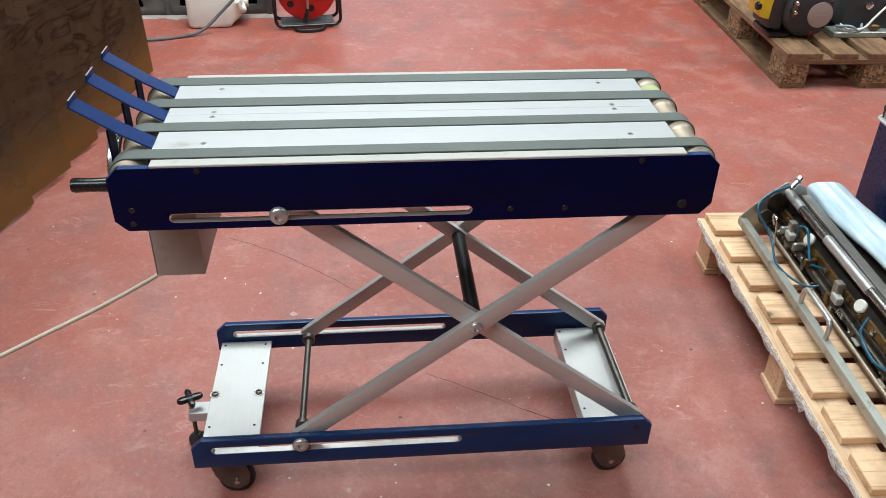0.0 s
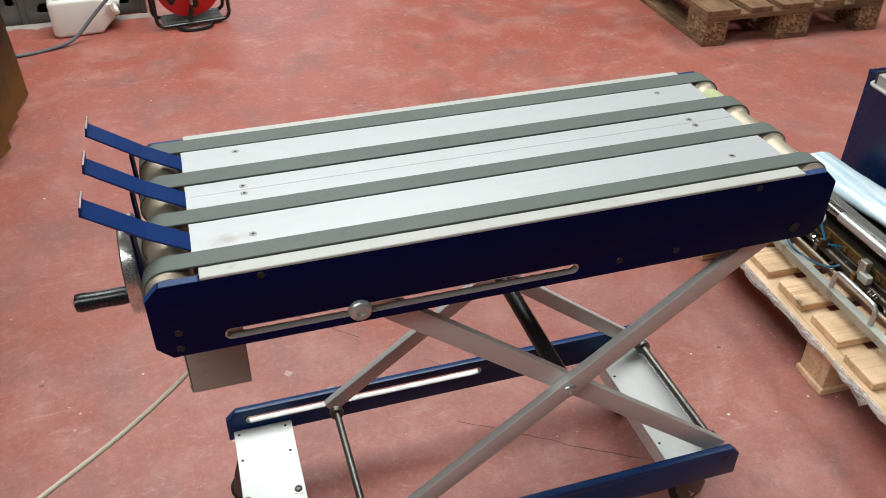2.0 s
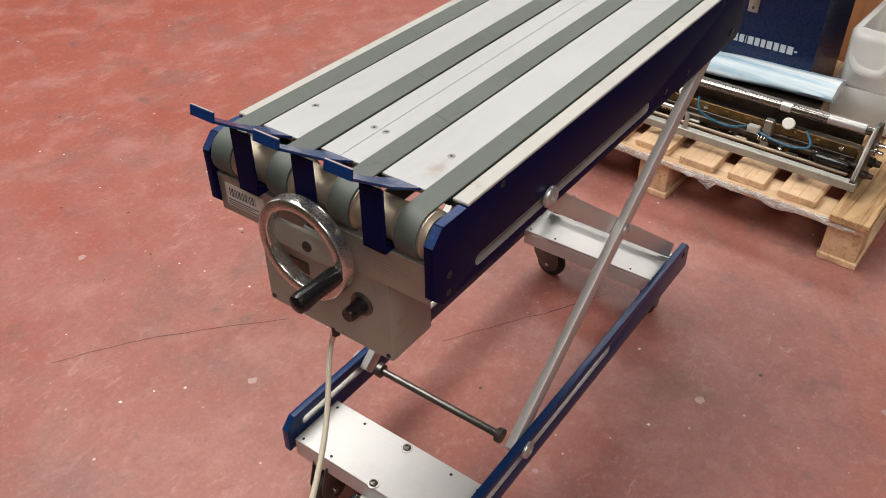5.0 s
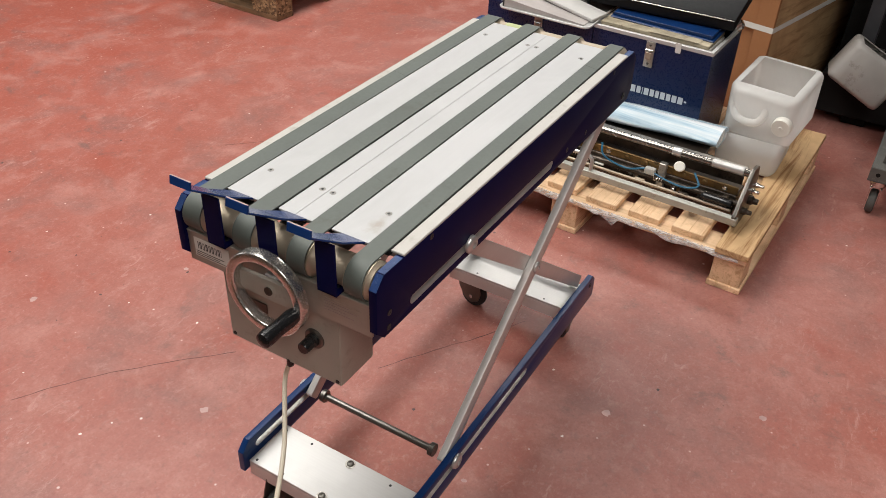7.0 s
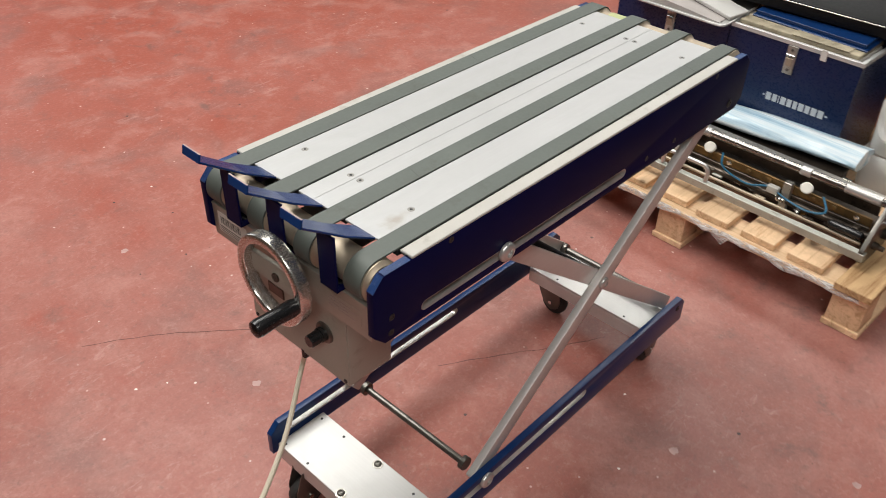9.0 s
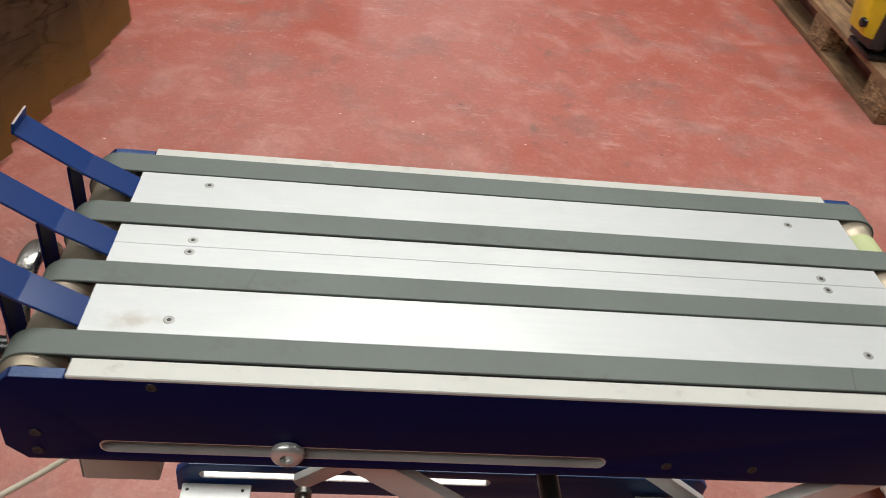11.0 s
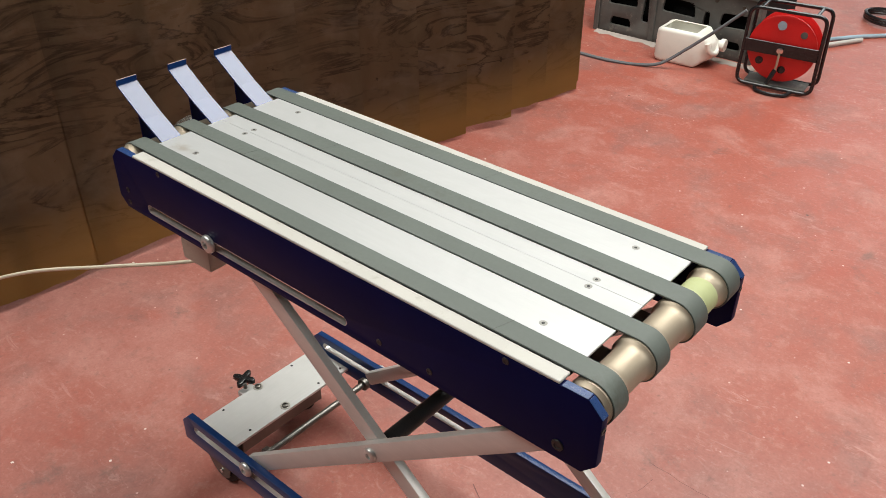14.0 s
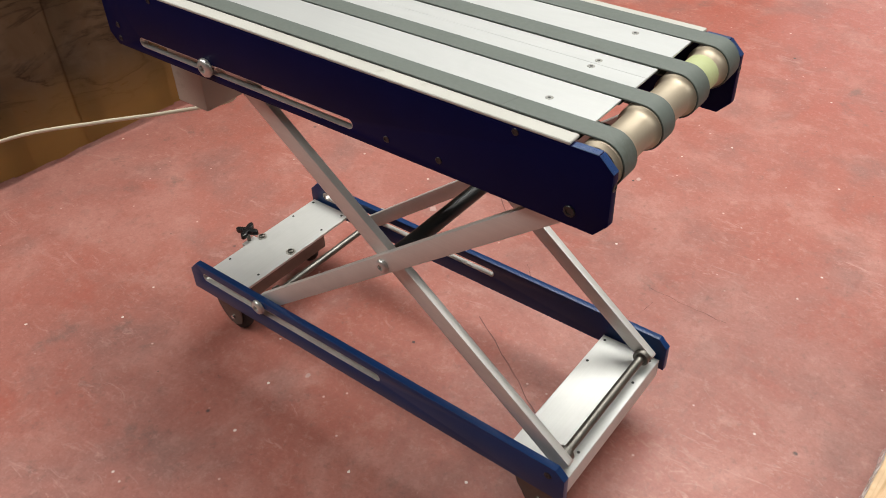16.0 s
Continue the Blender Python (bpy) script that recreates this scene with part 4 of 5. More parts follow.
def caster_parts(x, y, turn):
    m = Matrix.Translation((x, y, 0)) @ Matrix.Rotation(radians(turn), 4, "Z")
    top = box((-0.030, -0.030, 0.146), (0.030, 0.030, 0.1498), 0.001)
    top.transform(m)
    c = part("caster", top, ROD, table, "swivel caster with a dark rubber wheel")
    sw = lathe([(0.022, 0), (0.024, 0.005), (0.024, 0.014), (0.02, 0.018)], (0, 0, 0.128), (0, 0, 1), 24)
    sw.transform(m)
    part("swivel", sw, STEEL, c)
    for s in (-1, 1):
        fork = upright_plate(rounded([(-0.034, 0.128), (0.042, 0.128), (0.060, 0.062), (0.052, 0.030), (0.026, 0.017), (0.002, 0.030), (-0.020, 0.066)], 0.008, 3), [], s * 0.0185 - 0.0015, 0.003, 0.0005)
        fork.transform(m)
        part("fork", fork, ROD, c, "pressed steel fork cheek")
    wl = lathe([(0.012, 0), (0.033, 0.001), (0.040, 0.004), (0.0425, 0.011), (0.0425, 0.019), (0.040, 0.026), (0.033, 0.029), (0.012, 0.030)], (0.026, -0.015, 0.0425), (0.026, 1, 0.0425), 32)
    wl.transform(m)
    wp = part("wheel", wl, RUBBER, c, "dark rubber wheel")
    ax = cyl((0.026, -0.023, 0.0425), (0.026, 0.023, 0.0425), 0.006, 12)
    ax.transform(m)
    part("axle_bolt", ax, STEEL, c)


caster_parts(0.120, 0.050, 2)
caster_parts(0.118, 0.338, 172)
caster_parts(1.020, 0.048, 6)
caster_parts(1.030, 0.372, -95)

lock = part("floor_lock", box((0.018, 0.190, 0.088), (0.078, 0.232, 0.116), 0.0015), ALU_Y, table, "aluminium floor lock bracket with a star knob")
part("spindle", cyl((0.024, 0.211, 0.028), (0.024, 0.211, 0.146), 0.0055, 14), ROD, lock, "threaded spindle")
star = []
for k in range(40):
    a = 2 * math.pi * k / 40
    r = 0.0215 + 0.0100 * math.cos(4 * a)
    star.append((r * math.cos(a + 0.4), r * math.sin(a + 0.4)))
part("star_knob", plate(star, [], Matrix.Translation((0.024, 0.211, 0.140)), 0.014, 0.003), BLACK, lock, "black four-armed star knob")
part("foot", lathe([(0.02, 0), (0.022, 0.004), (0.021, 0.016), (0.01, 0.03)], (0.024, 0.211, 0.0), (0.024, 0.211, 1), 24), RUBBER, lock, "black rubber lock foot")

# ---- the pallet of machine parts beside the table ----
PM = pose(1.543, -0.348, 0, 0, 0, -2.33)
rng = random.Random(4)


def board(name, lo, hi, mat, parent, label="", bev=0.002):
    c = [(a + b) / 2 for a, b in zip(lo, hi)]
    ob = part(name, box([a - k for a, k in zip(lo, c)], [b - k for b, k in zip(hi, c)], bev), mat, parent, label)
    ob.location = c
    return ob


pallet = thing("pallet", PM, "fresh pine pallet with spaced top boards carrying machine parts", "pallet")
for x in (0.0, 0.45, 0.90):
    board("stringer", (x - 0.014, 0.0, 0.1205), (x + 0.100, 1.340, 0.1400), PINE, pallet, "long pine stringer board")
for x in (0.0, 0.45, 0.90):
    for y in (0.0, 0.590, 1.212):
        board("block", (x, y, 0.0205), (x + 0.095, y + 0.100, 0.1203), PINE_X, pallet, "square pine block")
for y in (0.0, 0.590, 1.212):
    board("skid", (-0.006, y - 0.006, 0.0), (1.0, y + 0.105, 0.0203), PINE_X, pallet, "thin pine bottom skid")
board("top_board", (-0.022, -0.008, 0.1402), (1.0, 0.100, 0.1625), ORANGE_PINE, pallet, "wide orange end board with dark wavy grain")
for k in range(8):
    y = 0.149 + k * 0.1535
    board("top_board", (0.012 + rng.uniform(-0.006, 0.008), y, 0.1402), (1.0, y + 0.112 + rng.uniform(-0.003, 0.003), 0.1625), PINE_X, pallet, "knotty pine top board")

# torn stretch film along the open edge of the pallet
own = bmesh.new()
rows = []
for k in range(61):
    y = 0.02 + 1.30 * k / 60
    drop = 0.007 + 0.024 * abs(noise.noise((y * 6, 0.3, 0))) + (0.07 if 18 < k < 25 else 0) * abs(noise.noise((y * 30, 2, 0)))
    off = -0.018 - 0.006 * abs(noise.noise((y * 9, 5, 0)))
    rows.append([own.verts.new((-0.012, y, 0.1425 + 0.003 * noise.noise((y * 20, 0, 1)))), own.verts.new((off + 0.006, y, 0.1445)), own.verts.new((off, y + 0.004, 0.139 - drop * 0.4)), own.verts.new((off + 0.004 * math.sin(k), y, 0.138 - drop))])
for a, b in zip(rows, rows[1:]):
    for j in range(3):
        own.faces.new([a[j], a[j + 1], b[j + 1], b[j]])
film_edge = thing("stretch_film", PM, "torn clear stretch film clinging to the pallet edge", "plastic film")
fe = part("sheet", own, WRAP, film_edge, "", 80)
sol = fe.modifiers.new("thick", "SOLIDIFY")
sol.thickness = 0.0006

# printing machine roller unit lying on the boards
unit = thing("roller_unit", PM @ pose(0.026, 0.012, 0) @ Matrix.Diagonal((1, 1.065, 1, 1)), "oily printing machine roller unit with hoses resting on the pallet", "machine part")
Z0 = 0.1635
part("front_bar", box((0.046, 0.06, Z0 + 0.030), (0.070, 1.135, Z0 + 0.055), 0.0015), GREEN_GREY, unit, "grey-green painted front bar")
part("middle_bar", box((0.140, 0.10, Z0 + 0.002), (0.160, 1.12, Z0 + 0.018), 0.0015), BROWN_BAR, unit, "brown oiled flat bar")
part("brass_rail", box((0.172, 0.10, Z0 + 0.0705), (0.180, 1.12, Z0 + 0.098), 0.001), BRASS, unit, "oily brass rail")
part("trough", box((0.166, 0.10, Z0), (0.255, 1.12, Z0 + 0.070), 0.002), OILY, unit, "oily dark ink trough")
tubez = Z0 + 0.150
part("cross_tube", cyl((0.196, 0.075, tubez), (0.180, 1.13, tubez), 0.0125, 24), STEEL_DARK, unit, "bright steel cross tube")
for ya, yb in ((0.10, 0.20), (0.30, 0.33), (0.62, 0.86), (1.02, 1.12)):
    part("sleeve", cyl((0.196 - 0.016 * (ya - 0.075), ya, tubez), (0.196 - 0.016 * (yb - 0.075), yb, tubez), 0.0150, 24, bev=0.001), BARE, unit, "turned steel sleeve")
for y in (0.072, 1.128):
    out = rounded([(0.100, Z0), (0.245, Z0), (0.270, Z0 + 0.075), (0.235, Z0 + 0.168), (0.170, Z0 + 0.182), (0.092, Z0 + 0.110), (0.048, Z0 + 0.060), (0.048, Z0 + 0.026)], 0.008, 3)
    ep = part("end_plate", upright_plate(out, [], y - (0.006 if y < 0.5 else 0.0025), 0.012 if y < 0.5 else 0.005, 0.001), ROD if y < 0.5 else CASTER_STEEL, unit, "steel end plate")
    for x, z, r in ((0.125, 0.05, 0.012), (0.19, 0.06, 0.016), (0.16, 0.11, 0.010), (0.225, 0.10, 0.009)):
        s = -1 if y < 0.5 else 1
        part("end_screw", lathe([(r, 0), (r, 0.012), (r * 0.7, 0.016), (r * 0.6, 0.03), (0, 0.031)], (x, y + s * 0.006, Z0 + z), (x, y + s * 9, Z0 + z), 14), OILY if r > 0.011 else STEEL, ep, "oily end screw")
part("lower_roller", cyl((0.160, 0.09, Z0 + 0.048), (0.156, 1.11, Z0 + 0.048), 0.011, 20), OILY, unit, "dark lower roller")
part("grip", lathe([(0.006, 0), (0.013, 0.004), (0.014, 0.09), (0.008, 0.1)], (0.138, 0.10, Z0 + 0.052), (0.138, 1, Z0 + 0.052), 16), BLACK, unit, "black rubber grip")
for k in range(15):
    y = 0.14 + k * 0.066
    part("rail_bolt", lathe([(0.009, 0), (0.009, 0.006), (0.006, 0.008), (0, 0.008)], (0.172, y, Z0 + 0.085), (-1, y, Z0 + 0.085), 10), BRASS if k % 3 else STEEL, unit, "small rail bolt")
for y in (0.33, 0.70, 1.0):
    part("clip", box((0.150, y, Z0 + 0.015), (0.1715, y + 0.024, Z0 + 0.112), 0.002), CASTER_STEEL, unit, "bent metal clip")
for y in (0.293, 0.606, 0.913):
    part("valve_cap", lathe([(0.015, 0), (0.018, 0.003), (0.018, 0.009), (0.015, 0.012), (0, 0.012)], (0.168, y, Z0 + 0.112), (0.04, y - 0.02, Z0 + 0.19), 20), MILK_SOLID, unit, "white plastic valve cap")
    part("fitting", box((0.143, y + 0.07, Z0 + 0.058), (0.165, y + 0.105, Z0 + 0.082), 0.004, 2), STRIP, unit, "cream hose fitting")
for pts in (((0.162, 0.24, Z0 + 0.110), (0.135, 0.215, Z0 + 0.08), (0.125, 0.26, Z0 + 0.065), (0.138, 0.33, Z0 + 0.065), (0.155, 0.38, Z0 + 0.07)),
            ((0.156, 0.40, Z0 + 0.072), (0.138, 0.46, Z0 + 0.06), (0.140, 0.54, Z0 + 0.08), (0.162, 0.56, Z0 + 0.115)),
            ((0.137, 0.828, Z0 + 0.086), (0.176, 0.812, Z0 + 0.075), (0.172, 0.780, Z0 + 0.058), (0.112, 0.792, Z0 + 0.041), (0.059, 0.863, Z0 + 0.062), (0.078, 0.975, Z0 + 0.086), (0.046, 1.029, Z0 + 0.146), (0.09, 1.065, Z0 + 0.178), (0.166, 1.083, Z0 + 0.196)),
            ((0.158, 0.967, Z0 + 0.086), (0.148, 0.955, Z0 + 0.130), (0.156, 0.925, Z0 + 0.140), (0.150, 0.885, Z0 + 0.110), (0.140, 0.845, Z0 + 0.085))):
    part("air_hose", tube(smooth_line(pts, 7), 0.0036, 8), HOSE_BLUE, unit, "thin blue air hose")
part("hose_connector", lathe([(0.007, 0), (0.009, 0.004), (0.009, 0.030), (0.006, 0.034), (0.011, 0.038), (0.011, 0.052), (0.006, 0.056)], (0.160, 1.075, Z0 + 0.190), (0.30, 1.20, Z0 + 0.26), 12), STEEL, unit, "bright hose connector")
part("gear", lathe([(0.012, 0), (0.034, 0.002), (0.036, 0.012), (0.030, 0.016), (0.012, 0.018)], (0.150, 1.118, Z0 + 0.120), (0.150, -9, Z0 + 0.120), 20), OILY, unit, "dark oily gear")
part("gear", lathe([(0.010, 0), (0.022, 0.002), (0.024, 0.014), (0.010, 0.018)], (0.110, 1.100, Z0 + 0.080), (0.110, -9, Z0 + 0.080), 18), OILY, unit, "dark oily gear")
for y in (0.85, 0.93, 1.02):
    part("cam_lever", box((0.132, y, Z0 + 0.060), (0.168, y + 0.012, Z0 + 0.086), 0.004, 2), (CASTER_STEEL, BRASS, ROD)[int(y * 100) % 3], unit, "worn cam lever")
part("dark_rail", box((0.222, 0.10, Z0 + 0.132), (0.252, 1.12, Z0 + 0.142), 0.001), CASTER_STEEL, unit, "bright flat steel rail")
part("pull_handle", tube(smooth_line([(0.058, 0.550, Z0 + 0.054), (0.058, 0.548, Z0 + 0.090), (0.058, 0.556, Z0 + 0.104), (0.058, 0.572, Z0 + 0.109), (0.058, 0.672, Z0 + 0.109), (0.058, 0.690, Z0 + 0.104), (0.058, 0.698, Z0 + 0.090), (0.058, 0.700, Z0 + 0.054)], 5), 0.0068, 12), BARE, unit, "chrome pull handle")
hrng = random.Random(21)
for k in range(34):
    y, kind = 0.12 + 0.0298 * k, k % 5
    x, z = hrng.uniform(0.138, 0.164), Z0 + hrng.uniform(0.024, 0.046)
    if kind == 0:
        part("bracket", box((x, y, Z0 + 0.002), (x + 0.022, y + 0.016, z + 0.03), 0.002), (OILY, ROD, BRASS)[k % 3], unit, "small oily bracket")
    elif kind == 1:
        part("nut", lathe([(0.008, 0), (0.009, 0.002), (0.009, 0.010), (0.005, 0.011), (0.005, 0.02)], (x, y, z), (x - 0.3, y + hrng.uniform(-0.4, 0.4), z + 0.5), 6), (STEEL, ROD)[k % 2], unit, "hexagon nut", 20)
    elif kind == 2:
        coil = [Vector((x + 0.006 * math.cos(t * 0.9), y + 0.0012 * t, z + 0.010 + 0.006 * math.sin(t * 0.9))) for t in range(30)]
        part("spring", tube(coil, 0.0014, 6), STEEL, unit, "small tension spring")
    elif kind == 3:
        part("pin", cyl((x - 0.01, y, z), (x + 0.035, y + hrng.uniform(-0.02, 0.02), z + 0.012), 0.0045, 10, bev=0.001), (STEEL, OILY)[k % 2], unit, "short cross pin")
    else:
        part("lever", box((x - 0.006, y, z), (x + 0.004, y + 0.034, z + 0.008), 0.002), (STEEL_Y, OILY, GREEN_GREY)[k % 3], unit, "small metal lever")
part("drive_shaft", cyl((0.134, 0.10, Z0 + 0.030), (0.134, 1.10, Z0 + 0.030), 0.0055, 12), STEEL_Y, unit, "thin drive shaft")
part("scraper", box((0.205, 0.10, Z0 + 0.095), (0.212, 1.12, Z0 + 0.128), 0.001), OILY, unit, "dark scraper blade")
part("wire_hook", tube(smooth_line([(0.11, 1.0, Z0 + 0.03), (0.10, 1.0, Z0 + 0.12), (0.10, 1.03, Z0 + 0.125), (0.11, 1.03, Z0 + 0.09)], 5), 0.003, 8), STEEL, unit, "bent wire hook")
part("red_rag", box((0.098, 0.16, Z0 + 0.004), (0.112, 0.30, Z0 + 0.016), 0.004, 2), plain("dull_red_cloth", (0.22, 0.03, 0.03), 0.9), unit, "dull red painted piece")

# second dark unit behind it, with film laid over
trough2 = thing("machine_trough", PM @ pose(0.045, 0.10, 0, 0, 0, 1.5), "black steel trough lying behind the roller unit", "machine part")
part("body", box((0.290, 0.185, 0.1635), (0.385, 1.16, 0.262), 0.003), OILY, trough2, "black oily steel body")
part("lip", box((0.282, 0.18, 0.2625), (0.40, 1.165, 0.270), 0.002), OILY, trough2)
part("pin", cyl((0.33, 0.150, 0.25), (0.33, 0.186, 0.25), 0.009, 14), STEEL, trough2, "bright steel pin")
wrapth = thing("film_roll", PM, "crumpled pale blue plastic film laid over the machine trough", "plastic film")
own = bmesh.new()
rows = []
for k in range(49):
    y = 0.205 + 0.945 * k / 48
    ring = []
    for j in range(24):
        a = 2 * math.pi * j / 24
        w = 1 + 0.20 * noise.noise((y * 4, math.cos(a) * 1.2, math.sin(a) * 1.2)) + 0.05 * noise.noise((y * 14, 3 + math.cos(a) * 3, math.sin(a) * 3))
        ring.append(own.verts.new((0.437 - 0.105 * (y - 0.205) + 0.066 * math.cos(a) * w, y * 1.03 + 0.05, 0.305 + 0.030 * math.sin(a) * w)))
    rows.append(ring)
for a, b in zip(rows, rows[1:]):
    for j in range(24):
        own.faces.new([a[j], a[(j + 1) % 24], b[(j + 1) % 24], b[j]])
own.faces.new(rows[0][::-1])
own.faces.new(rows[-1])
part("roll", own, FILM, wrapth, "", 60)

# ---- two blue tool chests side by side ----


def lettering(parent, x, y0, z0, z1):
    """Plain pale bars in place of a maker's mark, reading along -y."""
    widths = (0.012, 0.023, 0.021, 0.008, 0.023, 0.021, 0.019, 0.023, 0.021, 0.023, 0.024, 0.014)
    y = y0
    for k, w in enumerate(widths):
        a, b = (z0 + 0.010, z1 - 0.010) if k in (0, 11) else (z0, z1)
        part("bar", box((x - 0.0012, y - w + 0.0055, a), (x - 0.0002, y, b), 0), WHITE_PRINT, parent, "pale printed bar")
        y -= w


for y0, y1, name in ((0.368, 0.816, "open"), (0.820, 1.268, "topped")):
    x0, x1, z0, z1 = 0.468, 0.800, 0.1635, 0.578
    ch = thing("tool_chest", PM, "navy blue steel tool chest, open and full of papers" if name == "open" else "closed navy blue steel tool chest with a ring binder on it", "tool chest", "tool chests on the pallet")
    bm = box((x0, y0, z0), (x1, y1, z1))
    lid_face = [f for f in bm.faces if f.calc_center_median().z > z1 - 1e-4]
    bmesh.ops.inset_region(bm, faces=lid_face, thickness=0.003)
    down = bmesh.ops.extrude_face_region(bm, geom=lid_face)
    bmesh.ops.translate(bm, verts=[v for v in down["geom"] if isinstance(v, bmesh.types.BMVert)], vec=(0, 0, -(z1 - z0) + 0.004))
    bmesh.ops.delete(bm, geom=lid_face, context="FACES_ONLY")
    part("body", bm, CHEST_BLUE, ch, "dark navy blue steel body")
    rim = bmesh.new()
    for lo, hi in (((x0 - 0.003, y0 - 0.003, z1 - 0.010), (x0 + 0.010, y1, z1 + 0.004)), ((x1 - 0.01, y0 - 0.003, z1 - 0.01), (x1 + 0.003, y1, z1 + 0.004)), ((x0 + 0.010, y0 - 0.003, z1 - 0.01), (x1 - 0.01, y0 + 0.010, z1 + 0.004)), ((x0 + 0.010, y1 - 0.010, z1 - 0.01), (x1 - 0.01, y1, z1 + 0.004))):
        box(lo, hi, 0.001, 1, rim)
    part("rim", rim, ALU_Y if name == "open" else CHEST_BLUE, ch, "bright metal rim" if name == "open" else "")
    if name == "topped":
        part("lid", box((x0 + 0.0105, y0 + 0.0105, z1 - 0.012), (x1 - 0.0105, y1 - 0.0105, z1 + 0.002), 0.002), CHEST_BLUE, ch, "closed blue lid")
    yl = y0 + 0.222
    la = part("latch", box((x0 - 0.008, yl - 0.017, z1 - 0.105), (x0 - 0.0005, yl + 0.017, z1 - 0.010), 0.003, 2), CASTER_STEEL, ch, "steel toggle latch")
    part("hasp", box((x0 - 0.014, yl - 0.011, z1 - 0.075), (x0 - 0.0085, yl + 0.011, z1 - 0.048), 0.002), STEEL_Y, la)
    for dz in (0.022, 0.090):
        socket_screw((x0 - 0.008, yl, z1 - dz), (-1, 0, 0), 0.005, ROD, la, "dark rivet", "rivet", True)
    part("hasp", cyl((x0 - 0.012, yl - 0.013, z1 - 0.040), (x0 - 0.012, yl + 0.013, z1 - 0.040), 0.004, 10), STEEL, la)
    lettering(ch, x0, y0 + 0.282, 0.366, 0.392)
    if name == "open":
        part("inner_tray", box((x0 + 0.012, y0 + 0.012, z0 + 0.28), (x1 - 0.012, y1 - 0.012, z0 + 0.30), 0.002), GREY_IRON, ch, "grey inner tray")

papers = thing("paper_stack", PM, "stack of yellowed manuals filling the open tool chest", "papers")
for k in range(8):
    sh = 1.6 * rng.uniform(-0.007, 0.007)
    part("manual", box((0.486 + sh, 0.386 + sh, 0.474 + 0.0145 * k), (0.660 + sh, 0.795 + sh, 0.4877 + 0.0145 * k), 0.002), (OLD_PAGES, DISC, OLD_PAGES, PAPER, OLD_PAGES, OLD_PAGES, PAPER, OLD_PAGES)[k], papers, "worn paper manual")
part("loose_sheet", box((0.492, 0.43, 0.5905), (0.56, 0.62, 0.5925)), OLD_PAGES, papers, "yellowed loose sheet")
bluefolder = thing("blue_folder", PM @ pose(0.585, 0.59, 0.594, 0, -7, -2), "flat blue folder over the yellowed manuals", "folder")
part("cover", box((-0.045, -0.20, 0.0), (0.20, 0.20, 0.007), 0.003), BLUE, bluefolder)
part("page_block", box((-0.035, -0.19, 0.0072), (0.19, 0.19, 0.020), 0.001), BLUE, bluefolder, "blue page block")
lidp = thing("dark_folder", PM @ pose(0.600, 0.565, 0.624, 0, -12, 3), "large black folder with bright edge leaning on the tool chest", "folder")
part("cover", box((-0.014, -0.215, 0.0), (0.26, 0.385, 0.045), 0.004, 2), FOLDER, lidp, "black cover")
part("edge", box((-0.0175, -0.213, 0.040), (-0.0144, 0.383, 0.0435), 0.001), STEEL, lidp, "thin bright metal edge")
tag2 = thing("paper_tag", PM @ pose(0.462, 0.49, 0.577, 0, -6, 0), "small white tag hanging over the chest rim", "tag")
part("slip", box((-0.0025, -0.010, -0.026), (0.0, 0.010, 0.012), 0.001), PAPER, tag2)
clutter = thing("metal_fittings", PM @ pose(0.73, 0.41, 0.60, 0, 0, 20), "jumble of bright metal fittings on the chest corner", "fittings")
for k in range(6):
    part("fitting", lathe([(0.012, 0), (0.022, 0.006), (0.022, 0.03), (0.012, 0.04)], (rng.uniform(-0.05, 0.05), rng.uniform(-0.04, 0.05), -0.018 + 0.004 * k), (rng.uniform(-1, 1), rng.uniform(-1, 1), 0.6), 14), STEEL if k % 2 else MILK_SOLID, clutter, "bright metal fitting")

binder = thing("ring_binder", PM @ pose(0.548, 0.998, 0.5835, 0, -2, 0), "open ring binder with a white spine and charcoal cover", "binder")
part("lower_cover", plate(rounded([(-0.153, -0.190), (0.155, -0.180), (0.155, 0.190), (-0.153, 0.185)], 0.030, 5), [], Matrix.Translation((0, 0, 0)), 0.006, 0.0015), DULL_CARD, binder, "pale grey card cover with rounded corners")
edge = tube([(x, y, 0.006) for x, y in [tuple(p)[:2] for p in rounded([(-0.153, -0.190), (0.155, -0.180), (0.155, 0.190), (-0.153, 0.185)], 0.030, 5)]], 0.004, 8, closed=True)
part("edge", edge, ALU_Y, binder, "bright metal edge")
pages = box((-0.138, -0.165, 0.0065), (0.030, 0.168, 0.020))
for v in pages.verts:
    if v.co.z > 0.01:
        v.co.z = 0.023 + 0.085 * v.co.y
part("page_block", pages, AGED_PAGES, binder, "slanting block of greyed pages")
part("end_flap", box((-0.140, 0.1685, 0.0065), (0.034, 0.1745, 0.043), 0.001), CHARCOAL, binder, "dark end of the binder")
spine = box((-0.045, -0.205, 0.0), (0.050, 0.195, 0.012), 0.002)
spine.transform(pose(-0.016, 0.012, 0.030, 6, 0, -11))
part("spine", spine, DULL_PAPER, binder, "white binder spine")
flap = box((-0.085, -0.19, 0.0), (0.10, 0.19, 0.004), 0.001)
flap.transform(pose(0.125, 0.0, 0.0085, 0, -3, -4))
part("upper_cover", flap, CHARCOAL, binder, "dark charcoal cover")

# ---- plastic canisters on the pallet ----


